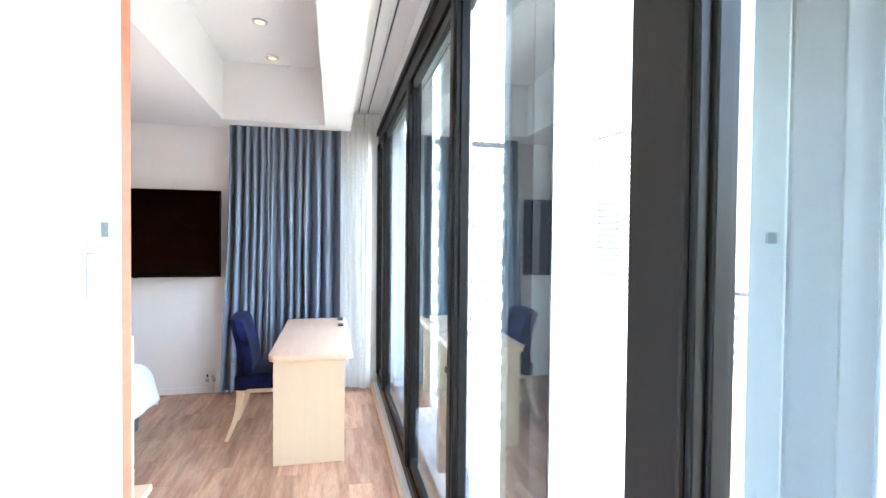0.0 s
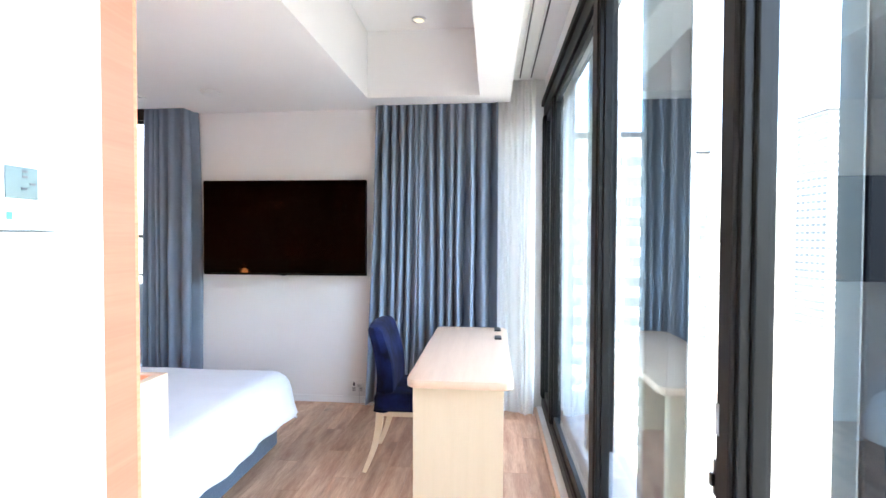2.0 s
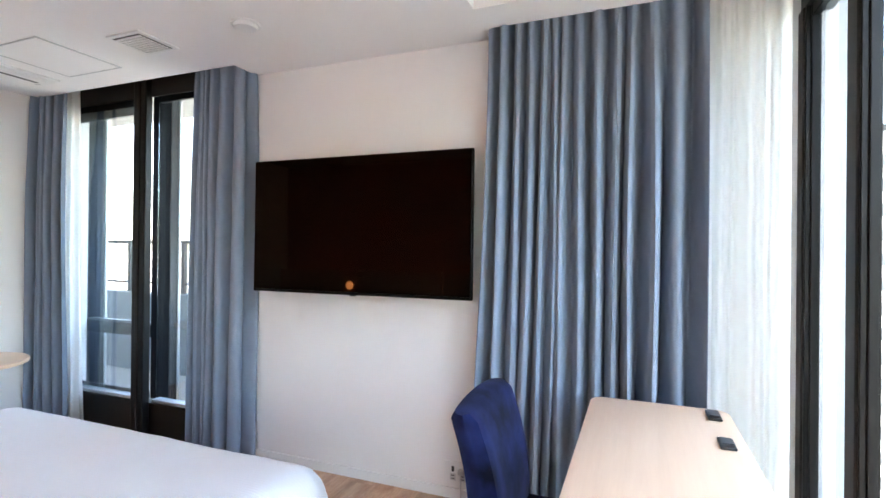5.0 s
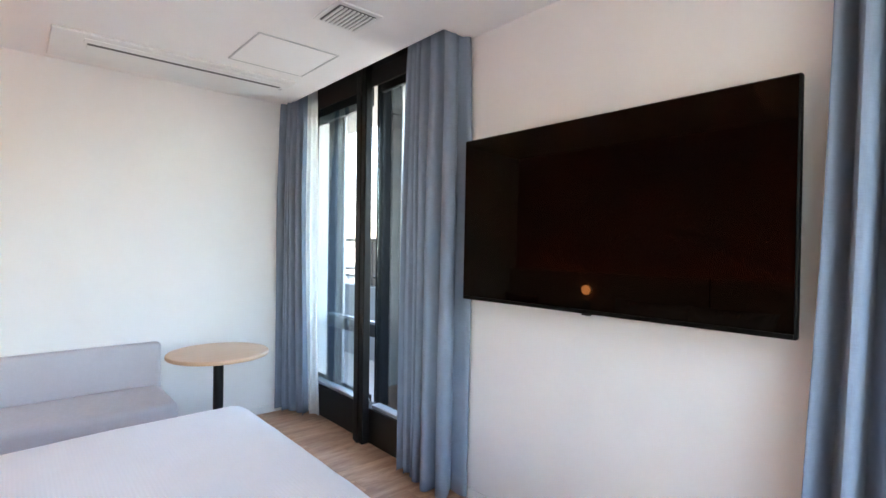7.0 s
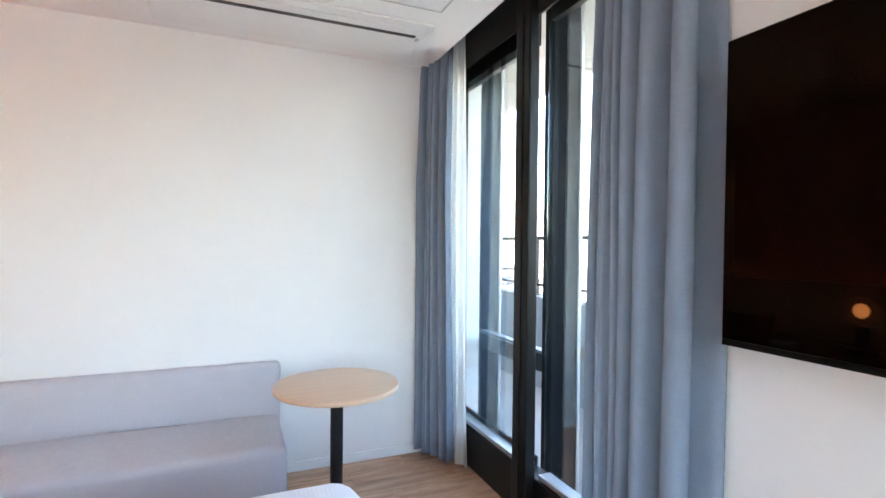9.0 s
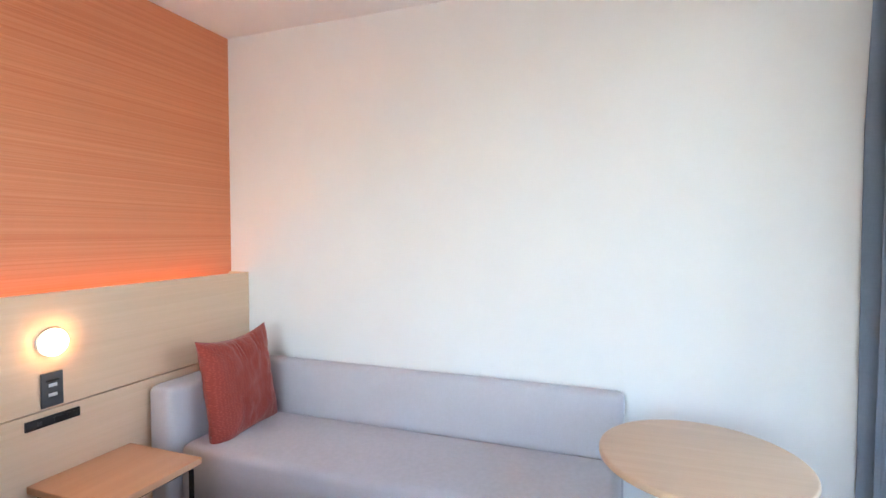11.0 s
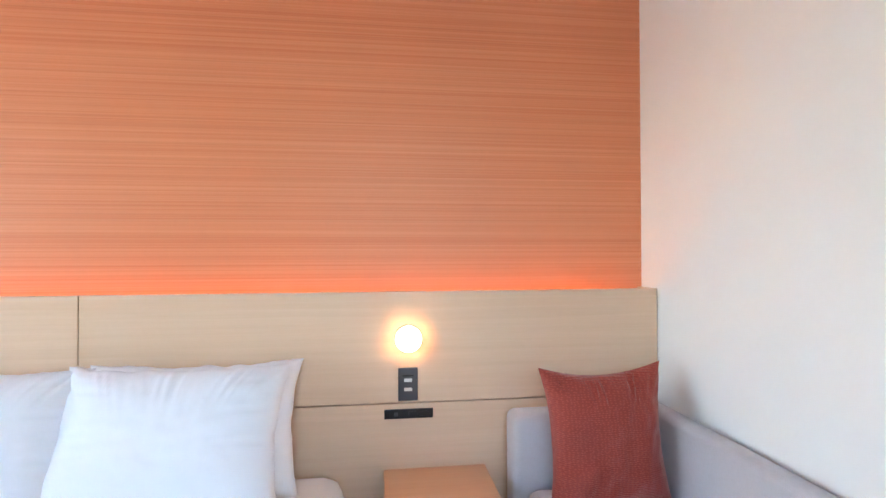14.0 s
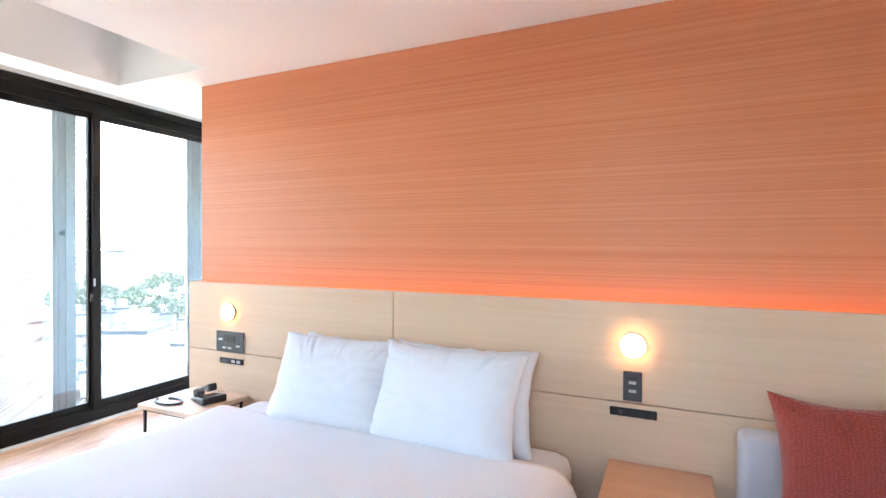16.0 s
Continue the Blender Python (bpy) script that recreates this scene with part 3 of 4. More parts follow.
curtain("curtain", [(-2.215, 5.42), (-1.93, 5.41), (-1.825, 5.425), (-1.795, 5.47), (-1.79, 5.525)], 0.02, 2.72, (0.9, 0.55, 0.6, 1.4, 1.6, 1.5), 0.048, CURTAIN, "gathered blue-grey curtain beside the wall television", 9, spread=(0.035, 0.0))
curtain("sheer_curtain", [(0.955, 5.45), (1.228, 5.325)], 0.02, 2.76, (1.0, 0.8, 1.3, 0.9, 1.2), 0.017, SHEER, "thin white sheer curtain gathered in the window corner", 12, heavy=False)
curtain("sheer_curtain", [(-3.58, 5.425), (-3.475, 5.455)], 0.03, 2.74, (1.0, 1.3), 0.02, SHEER, "thin white sheer curtain gathered beside the balcony window", 15, heavy=False, spread=(0.0, 0.07))
for x, name in ((1.10, "curtain_rail"), (1.19, "curtain_rail")):
    r = structure(name, boxed(x - 0.012, x + 0.012, SOUTH, 5.40, 2.795, 2.819, bevel=0.003), TRIM_WHITE, "white curtain rail in the ceiling recess", "curtain rail")
    part("slot", boxed(x - 0.005, x + 0.005, SOUTH, 5.40, 2.7925, 2.7949), BLACK_PLASTIC, r, "dark runner slot")


# ---- soft shapes ----
def cushion_bm(w, h, t, pinch=0.06, n=20, puff=0.55, seed=0, wrinkle=0.006, crease=0.0, ragged=0.0):
    bm = bmesh.new()
    grids = []
    for sgn in (1, -1):
        g = []
        for j in range(n + 1):
            row = []
            for i in range(n + 1):
                u, v = 2 * i / n - 1, 2 * j / n - 1
                x = w / 2 * u * (1 - pinch * (1 - v * v))
                y = h / 2 * v * (1 - pinch * (1 - u * u))
                if ragged:
                    x += ragged * noise.noise(Vector((v * 4 + seed, 3.3, 0.5))) * u * u * u
                    y += ragged * (noise.noise(Vector((u * 5 + seed, 7.7, 0.5))) + 0.5 * noise.noise(Vector((u * 13 + seed, 1.7, 0.5)))) * v * v * v
                e = max(0.0, (1 - u ** 4) * (1 - v ** 4))
                nz = noise.noise(Vector((u * 2.6 + seed, v * 2.6, sgn))) * wrinkle * 2 + noise.noise(Vector((u * 7 + seed, v * 5, sgn * 3))) * wrinkle
                if crease:
                    nz -= crease * sgn * math.exp(-((1 - v) / 0.42) ** 2) * max(0.0, noise.noise(Vector((u * 14 + u * (1 - v) * 8 + seed * 2, v * 0.8, sgn))))
                    nz -= crease * 0.6 * sgn * math.exp(-((1 - abs(u)) / 0.3) ** 2) * max(0.0, noise.noise(Vector((u * 1.2, v * 7 + seed, sgn + 5))))
                z = sgn * (t / 2 * e ** puff) + nz * min(1, e * 3)
                row.append(bm.verts.new((x, y, z)))
            g.append(row)
        grids.append(g)
    for g, flip in ((grids[0], False), (grids[1], True)):
        for j in range(n):
            for i in range(n):
                q = (g[j][i], g[j][i + 1], g[j + 1][i + 1], g[j + 1][i])
                bm.faces.new(q[::-1] if flip else q)
    bmesh.ops.remove_doubles(bm, verts=bm.verts[:], dist=0.0004)
    return bm


# ---- bed ----
BX0, BX1, BY0, BY1 = -2.475, -0.51, 2.275, 4.51
bed = thing("bed", ((BX0 + BX1) / 2, 3.45, 0), "wide double bed made up in white linen on a slate-blue base", "bed")
part("base", boxed(BX0 + 0.06, BX1 - 0.07, BY0, BY1 - 0.01, 0.05, 0.29, bevel=0.02, seg=3), BED_BASE, bed, "slate-blue cloth-covered base")
for x in (BX0 + 0.2, BX1 - 0.2):
    for y in (BY0 + 0.2, BY1 - 0.2):
        part("leg", boxed(x - 0.03, x + 0.03, y - 0.03, y + 0.03, 0.0, 0.05), BLACK_PLASTIC, bed)
part("mattress", boxed(BX0, BX1, BY0, BY1, 0.29, 0.475, bevel=0.08, seg=4), LINEN, bed, "white mattress", True)


def cover_bm(x0, x1, y0, y1, top, drop, over, seed):
    """A cloth laid over the bed: a flat top with rounded edges that hang down on three sides."""
    bm = bmesh.new()
    nx, ny = 64, 64
    rad, bend = 0.11, 1.3
    rows = []

    def fold(d):
        arc = rad * bend
        if d < arc:
            return rad * math.sin(d / rad), rad * (1 - math.cos(d / rad))
        return rad * math.sin(bend) + (d - arc) * math.cos(bend), rad * (1 - math.cos(bend)) + (d - arc) * math.sin(bend)
    ex = drop - rad
    for j in range(ny + 1):
        v = j / ny
        row = []
        yy = y0 + v * (y1 - y0 + ex)
        for i in range(nx + 1):
            xx = x0 - ex + i / nx * (x1 - x0 + 2 * ex)
            dx = max(0, x0 + rad - xx, xx - (x1 - rad))
            dy = max(0, yy - (y1 - rad))
            away, down = fold((dx ** 3 + dy ** 3) ** (1 / 3))
            hyp = max(1e-6, math.hypot(dx, dy))
            hx, hy = away * dx / hyp, away * dy / hyp
            px = min(max(xx, x0 + rad), x1 - rad) + (hx if xx > x1 - rad else -hx if xx < x0 + rad else 0)
            py = min(yy, y1 - rad) + hy
            wav = noise.noise(Vector((xx * 2.2 + seed, yy * 2.2, 0.3)))
            fine = noise.noise(Vector((xx * 7, yy * 7 + seed, 2.1)))
            out = 0.012 * wav * min(1, down * 8) + 0.10 * max(0.0, down - 0.09) * (math.sin(9 * (yy if dx > dy else xx)) + 0.6 * math.sin(23 * (yy if dx > dy else xx) + 1))
            px += out * (1 if xx > x1 - rad else -1 if xx < x0 + rad else 0)
            py += out * (1 if dy > 0 else 0)
            row.append(bm.verts.new((px, py, top - down + 0.032 * min(1.0, max(0.0, (yy - 2.9) / 1.1)) * max(0.0, 1 - down / 0.2) + 0.010 * wav + 0.003 * fine)))
        rows.append(row)
    for j in range(ny):
        for i in range(nx):
            bm.faces.new((rows[j][i], rows[j][i + 1], rows[j + 1][i + 1], rows[j + 1][i]))
    return bm


duvet = tagged(mesh_ob("duvet", cover_bm(BX0 - 0.05, BX1 + 0.015, 2.64, BY1 + 0.055, 0.515, 0.30, 0.03, 4.0), DUVET, True), "smooth white duvet hanging over the sides of the bed", "duvet")
s = duvet.modifiers.new("cloth", "SOLIDIFY")
s.thickness, s.offset = 0.02, 1
for k, (x, y, z, tilt, rz, w, seed) in enumerate(((-1.245, 2.52, 0.714, 114, 2, 0.74, 1.0), (-1.905, 2.53, 0.716, 114, -3, 0.77, 4.0), (-1.265, 2.405, 0.69, 106, -1, 0.68, 7.0), (-1.94, 2.405, 0.698, 106, 1, 0.76, 9.0))):
    tagged(mesh_ob("pillow", moved(cushion_bm(w, 0.505, 0.19, 0.085, 84, 0.5, seed, 0.0018, 0.018, 0.008), pose(x, y, z, tilt, 0, rz)), LINEN, True),
           "plump white pillow leaning against the headboard", "pillow", "pillows on the bed")

# ---- headboard ----
HX0, HX1, HS = LEFT + 0.003, 0.183, -1.467
head = thing("headboard", ((HX0 + HX1) / 2, HB_Y, 0), "long pale wood panelled headboard along the orange wall", "headboard")
for x0, x1 in ((HX0, HS - 0.002), (HS + 0.002, HX1)):
    part("upper_panel", boxed(x0, x1, HB_Y - 0.022, HB_Y, 0.729, 1.188, bevel=0.0015, seg=1), PALE, head)
    part("lower_panel", boxed(x0, x1, HB_Y - 0.022, HB_Y, 0.0, 0.724, bevel=0.0015, seg=1), PALE, head)
part("end_panel", boxed(HX1 - 0.02, HX1, OR_Y + 0.002, HB_Y - 0.0225, 0.0, 1.188, bevel=0.0015, seg=1), PALE_UP, head)
part("end_panel", boxed(HX0, HX0 + 0.02, OR_Y + 0.002, HB_Y - 0.0225, 0.0, 1.188, bevel=0.0015, seg=1), PALE_UP, head)
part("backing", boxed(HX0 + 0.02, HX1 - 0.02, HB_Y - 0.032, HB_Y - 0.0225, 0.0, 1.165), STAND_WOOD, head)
led = tagged(mesh_ob("light_strip", boxed(HX0 + 0.13, HX1 - 0.05, OR_Y + 0.022, OR_Y + 0.036, 1.0962, 1.106), LED), "hidden warm light strip behind the headboard", "light strip")
part("ledge", boxed(HX0 + 0.021, HX1 - 0.021, OR_Y + 0.003, HB_Y - 0.033, 1.066, 1.096), PALE_UP, head)


def wall_lamp(x, z):
    l = thing("wall_lamp", (x, HB_Y, z), "small round lit reading lamp on the headboard", "wall lamp", "lamps on the headboard")
    part("rim", disc(x, HB_Y + 0.009, z, 0.056, 0.016, "y", 40, bevel=0.004), TRIM_WHITE, l, "", True)
    part("diffuser", disc(x, HB_Y + 0.0225, z, 0.053, 0.012, "y", 40, bevel=0.004), LAMP, l, "glowing opal diffuser", True)


wall_lamp(-2.732, 0.993)
wall_lamp(-0.209, 0.996)


def plate(name, label, x0, x1, z0, z1, keys, y=HB_Y):
    p = thing(name, ((x0 + x1) / 2, y, (z0 + z1) / 2), label, "switch" if "switch" in name else "socket")
    part("plate", boxed(x0, x1, y, y + 0.009, z0, z1, bevel=0.003), DARK_PLATE if "switch" in name else BLACK_PLASTIC, p)
    for a, b, c, d, m, nm in keys:
        w, h = x1 - x0, z1 - z0
        part(nm, boxed(x0 + a * w, x0 + b * w, y + 0.009, y + 0.012, z0 + c * h, z0 + d * h, bevel=0.001), m, p)


plate("light_switch", "upright graphite switch plate with two white keys", -2.771, -2.690, 0.737, 0.873, [(0.3, 0.7, 0.58, 0.68, GREY_PLASTIC, "key"), (0.3, 0.7, 0.30, 0.40, GREY_PLASTIC, "key"), (0.2, 0.8, 0.74, 0.80, BLACK_PLASTIC, "mark")])
plate("socket_strip", "black recessed socket strip in the headboard", -2.834, -2.632, 0.664, 0.703, [(0.08, 0.26, 0.25, 0.75, BLACK_PLASTIC, "outlet"), (0.32, 0.5, 0.25, 0.75, BLACK_PLASTIC, "outlet"), (0.72, 0.8, 0.3, 0.7, DARK_PLATE, "port")])
plate("light_switch", "wide graphite switch plate with white keys", -0.339, -0.092, 0.727, 0.865,
      [(0.12, 0.26, 0.28, 0.38, GREY_PLASTIC, "key"), (0.42, 0.56, 0.16, 0.26, GREY_PLASTIC, "key"), (0.62, 0.76, 0.16, 0.26, GREY_PLASTIC, "key"), (0.75, 0.9, 0.55, 0.66, GREY_PLASTIC, "key"), (0.3, 0.48, 0.5, 0.8, BLACK_PLASTIC, "dial"), (0.54, 0.7, 0.5, 0.8, BLACK_PLASTIC, "dial")])
plate("socket_strip", "black socket strip in the headboard beside the phone", -0.331, -0.122, 0.650, 0.687, [(0.10, 0.24, 0.25, 0.75, GREY_PLASTIC, "outlet"), (0.32, 0.46, 0.25, 0.75, GREY_PLASTIC, "outlet"), (0.62, 0.86, 0.3, 0.7, DARK_PLATE, "port")])


# ---- night tables ----
def night_table(x0, x1, y0, y1, h, top_mat, label):
    t = thing("night_table", ((x0 + x1) / 2, (y0 + y1) / 2, 0), label, "night table", "tables beside the bed")
    part("tabletop", boxed(x0, x1, y0, y1, h - 0.03, h, bevel=0.004), top_mat, t)
    r = 0.007
    for x in (x0 + 0.03, x1 - 0.03):
        for y in (y0 + 0.03, y1 - 0.03):
            part("leg", boxed(x - r, x + r, y - r, y + r, 0.0, h - 0.045), BLACK_METAL, t, "thin black steel leg")
    for y in (y0 + 0.03, y1 - 0.03):
        part("rail", boxed(x0 + 0.02, x1 - 0.02, y - r, y + r, h - 0.0445, h - 0.0305), BLACK_METAL, t)
    for x in (x0 + 0.03, x1 - 0.03):
        part("rail", boxed(x - r, x + r, y0 + 0.038, y1 - 0.038, h - 0.0444, h - 0.0306), BLACK_METAL, t)


night_table(-0.38, 0.10, 2.262, 2.685, 0.463, PALE_TOP, "small pale wood night table on thin black legs")
night_table(-3.052, -2.63, 2.262, 2.69, 0.46, STAND_WOOD, "small wood night table, tinted as by warm light, on thin black legs")

# ---- telephone ----
PH = pose(-0.235, 2.45, 0.463, 0, 0, -18)
phone = thing("telephone", (-0.235, 2.45, 0.463), "black telephone with raised handset and loose cord on a table", "telephone")
bm = bmesh.new()
v = [bm.verts.new(c) for c in ((-0.10, -0.075, 0), (0.09, -0.075, 0), (0.09, 0.075, 0), (-0.10, 0.075, 0), (-0.10, -0.075, 0.045), (0.09, -0.075, 0.014), (0.09, 0.075, 0.014), (-0.10, 0.075, 0.045))]
for f in ((0, 3, 2, 1), (4, 5, 6, 7), (0, 1, 5, 4), (1, 2, 6, 5), (2, 3, 7, 6), (3, 0, 4, 7)):
    bm.faces.new([v[k] for k in f])
bmesh.ops.bevel(bm, geom=bm.edges[:], offset=0.006, segments=2, affect="EDGES", profile=0.5)
part("body", moved(bm, PH), BLACK_PLASTIC, phone)
SLOPE = PH @ pose(-0.01, -0.01, 0.062, 0, 20)
bm = bmesh.new()
box(bm, -0.115, 0.115, 0.012, 0.052, 0.010, 0.030)
box(bm, -0.125, -0.065, 0.006, 0.058, -0.012, 0.032)
box(bm, 0.070, 0.125, 0.006, 0.058, -0.012, 0.032)
bmesh.ops.bevel(bm, geom=bm.edges[:], offset=0.007, segments=2, affect="EDGES", profile=0.5)
part("handset", moved(bm, SLOPE), BLACK_PLASTIC, phone)
for i in range(4):
    for j in range(3):
        part("key", moved(boxed(-0.03 + i * 0.025, -0.014 + i * 0.025, -0.06 + j * 0.022, -0.044 + j * 0.022, -0.004, 0.004, bevel=0.002), PH @ pose(0, 0, 0.0285, 0, 9.3)), DARK_PLATE, phone)


def tube(name, pts, r, material, parent, label="", cyclic=False):
    cu = bpy.data.curves.new(name, "CURVE")
    cu.dimensions, cu.bevel_depth, cu.bevel_resolution = "3D", r, 3
    sp = cu.splines.new("POLY")
    sp.points.add(len(pts) - 1)
    for q, p in zip(sp.points, pts):
        q.co = (*p, 1)
    sp.use_cyclic_u = cyclic
    cu.materials.append(material)
    tmp = bpy.data.objects.new(name, cu)
    me = bpy.data.meshes.new_from_object(tmp)
    bpy.data.objects.remove(tmp)
    ob = new(name, me)
    me.polygons.foreach_set("use_smooth", [True] * len(me.polygons))
    ob.parent = parent
    ob.matrix_parent_inverse = parent.matrix_basis.inverted()
    return tagged(ob, label)


tube("cord", [(-0.05 + 0.10 * math.cos(a) * (1 if a < 5 else 0.9), 2.585 + 0.055 * math.sin(a), 0.470) for a in [k * 0.2 for k in range(28)]], 0.007, BLACK_PLASTIC, phone, "loose black coiled cord")

# ---- sofa ----
sofa = thing("sofa", (-3.5, 3.35, 0), "long low grey fabric sofa bench against the white wall", "sofa")
part("seat", boxed(-3.735, -3.185, 2.402, 4.385, 0.09, 0.418, bevel=0.045, seg=4), SOFA, sofa, "", True)
part("backrest", boxed(LEFT + 0.013, -3.736, 2.262, 4.395, 0.09, 0.705, bevel=0.03, seg=4), SOFA, sofa, "", True)
part("armrest", boxed(-3.735, -3.14, 2.262, 2.401, 0.09, 0.698, bevel=0.035, seg=4), SOFA, sofa, "", True)
for x in (-3.70, -3.26):
    for y in (2.36, 4.29):
        part("foot", boxed(x - 0.03, x + 0.03, y - 0.03, y + 0.03, 0.0, 0.09, bevel=0.004), BLACK_PLASTIC, sofa)
tagged(mesh_ob("throw_cushion", moved(cushion_bm(0.505, 0.555, 0.18, 0.145, 56, 0.6, 3.0, 0.005, 0.028), pose(-3.472, 2.515, 0.638, 98, 1, 2)), RED, True), "square brick-red cushion with pointed corners on the sofa", "cushion")

# ---- round table ----
tab = thing("round_table", (-3.223, 4.626, 0), "round pale wood side table on one black column", "table")
part("tabletop", disc(-3.223, 4.626, 0.683, 0.315, 0.026, "z", 64, bevel=0.008), TABLE_WOOD, tab, "", True)
part("column", disc(-3.223, 4.626, 0.343, 0.032, 0.654, "z", 32), BLACK_METAL, tab, "", True)
part("base_plate", disc(-3.223, 4.626, 0.008, 0.20, 0.016, "z", 48, bevel=0.004), BLACK_METAL, tab, "", True)

# ---- television ----
TX0, TX1, TZ0, TZ1 = -1.640, -0.188, 1.147, 1.968
tv = thing("television", (-0.914, 5.37, 1.15), "large black flat television on the white wall, switched off", "television")
part("shell", boxed(TX0, TX1, 5.372, 5.402, TZ0, TZ1, bevel=0.006), TV_BLACK, tv)
part("screen", boxed(TX0 + 0.008, TX1 - 0.008, 5.366, 5.3715, TZ0 + 0.02, TZ1 - 0.008), SCREEN, tv, "glossy black glass")
part("chin", boxed(TX0 + 0.008, TX1 - 0.008, 5.3655, 5.3715, TZ0 + 0.002, TZ0 + 0.018), TV_BLACK, tv)
part("badge", boxed(-0.937, -0.897, 5.372, 5.385, TZ0 - 0.006, TZ0 - 0.0002, bevel=0.001), TV_BLACK, tv)
part("wall_mount", boxed(-1.2, -0.62, 5.402, NORTH, 1.35, 1.75), BLACK_METAL, tv)

tv.matrix_basis = pose(-0.914, 5.37, 1.15, -0.4, 0, 1.0)

# ---- desk ----
desk = thing("desk", (0.715, 4.4, 0), "pale wood writing desk with panel ends and rounded top", "desk")
bm = boxed(0.441, 0.992, 3.735, 5.26, 0.710, 0.752)
bmesh.ops.bevel(bm, geom=[e for e in bm.edges if abs(e.verts[0].co.z - e.verts[1].co.z) > 0.02], offset=0.06, segments=8, affect="EDGES", profile=0.5)
bmesh.ops.bevel(bm, geom=[e for e in bm.edges if abs(e.verts[0].co.z - e.verts[1].co.z) < 0.001], offset=0.004, segments=2, affect="EDGES", profile=0.5)
part("desktop", bm, PALE_TOP, desk, "", True)
part("end_panel", boxed(0.472, 0.940, 3.778, 3.818, 0.0, 0.7095, bevel=0.002), PALE_UP, desk)
part("end_panel", boxed(0.472, 0.940, 5.16, 5.20, 0.0, 0.7095, bevel=0.002), PALE_UP, desk)
part("apron", boxed(0.60, 0.62, 3.819, 5.159, 0.60, 0.7095, bevel=0.002), PALE_UP, desk)
for y0, y1, w in ((5.09, 5.21, 0.05), (4.78, 4.88, 0.05)):
    o = thing("desk_socket", (0.93, y0, 0.75), "small black socket unit set in the desk top", "socket", "sockets in the desk")
    part("cover", boxed(0.90, 0.95, y0, y1, 0.7523, 0.762, bevel=0.003), BLACK_PLASTIC, o)
    part("lid", boxed(0.906, 0.944, y0 + 0.03, y1 - 0.008, 0.762, 0.766, bevel=0.0015), DARK_PLATE, o)

# ---- chair ----
chair = thing("desk_chair", (0.33, 4.57, 0), "navy velvet upholstered chair with pale wooden legs at the desk", "chair")
part("seat", boxed(0.13, 0.61, 4.315, 4.80, 0.365, 0.485, bevel=0.035, seg=4), VELVET, chair, "", True)
part("seat_frame", boxed(0.15, 0.59, 4.335, 4.78, 0.335, 0.3655, bevel=0.004), PALE_UP, chair)
bm = bmesh.new()
N, M = 24, 22
g = {}
for s_ in (0, 1):
    for j in range(M + 1):
        v = j / M
        for i in range(N + 1):
            u = 2 * i / N - 1
            z = 0.36 + v * (0.556 - 0.014 * u * u * v)
            half = 0.253 - 0.010 * math.sin(math.pi * v) - 0.01 * v
            bow = 0.016 * (1 - u * u)
            lean = -0.062 * v ** 1.5 + 0.03 * math.sin(math.pi * v)
            th = 0.125 - 0.025 * v
            e = (1 - abs(u) ** 18) ** 0.5 * (1 - (max(0, v - 0.94) / 0.06) ** 2 * 0.7) ** 0.5
            x = 0.185 + lean - bow * 0.6 + (s_ - 0.5) * th * max(0.15, e)
            g[s_, j, i] = bm.verts.new((x, 4.578 + u * half, z))
for j in range(M):
    for i in range(N):
        bm.faces.new((g[0, j, i], g[0, j + 1, i], g[0, j + 1, i + 1], g[0, j, i + 1]))
        bm.faces.new((g[1, j, i], g[1, j, i + 1], g[1, j + 1, i + 1], g[1, j + 1, i]))
    for i in (0, N):
        bm.faces.new((g[0, j, i], g[1, j, i], g[1, j + 1, i], g[0, j + 1, i]))
for i in range(N):
    for j in (0, M):
        bm.faces.new((g[0, j, i], g[0, j, i + 1], g[1, j, i + 1], g[1, j, i]))
part("backrest", bm, VELVET, chair, "", True)


def leg_bm(top, foot, r0, r1, curve):
    bm = bmesh.new()
    rings = []
    for k in range(9):
        f = k / 8
        c = Vector(top).lerp(Vector(foot), f) + Vector(curve) * math.sin(math.pi * f)
        r = r0 + (r1 - r0) * f
        rings.append([bm.verts.new((c.x + a * r, c.y + b * r, c.z)) for a, b in ((-1, -1), (1, -1), (1, 1), (-1, 1))])
    for p, q in zip(rings, rings[1:]):
        for k in range(4):
            bm.faces.new((p[k], p[(k + 1) % 4], q[(k + 1) % 4], q[k]))
    bm.faces.new(rings[0])
    bm.faces.new(rings[-1][::-1])
    return bm


for y in (4.355, 4.76):
    part("leg", leg_bm((0.17, y, 0.36), (0.085, y - (0.075 if y < 4.5 else 0.045), 0.0), 0.024, 0.014, (0.022, 0, 0)), PALE_UP, chair)
    part("leg", leg_bm((0.56, y, 0.36), (0.57, y, 0.0), 0.022, 0.015, (0, 0, 0)), PALE_UP, chair)

# ---- ceiling fittings ----
ac = thing("air_conditioner", (-3.45, 4.44, CEIL), "flat white ceiling air conditioner with a long slot", "air conditioner")
part("panel", boxed(-3.71, -3.19, 3.737, 5.135, CEIL - 0.018, CEIL - 0.0005, bevel=0.006), TRIM_WHITE, ac)
part("slot", boxed(-3.356, -3.321, 3.91, 5.07, CEIL - 0.0225, CEIL - 0.0185), BLACK_PLASTIC, ac)
part("flap", boxed(-3.3205, -3.25, 3.89, 5.08, CEIL - 0.023, CEIL - 0.0185, bevel=0.002), TRIM_WHITE, ac)
part("louvre", boxed(-3.42, -3.3565, 3.91, 5.07, CEIL - 0.022, CEIL - 0.0185, bevel=0.002), WHITE_PLASTIC, ac)
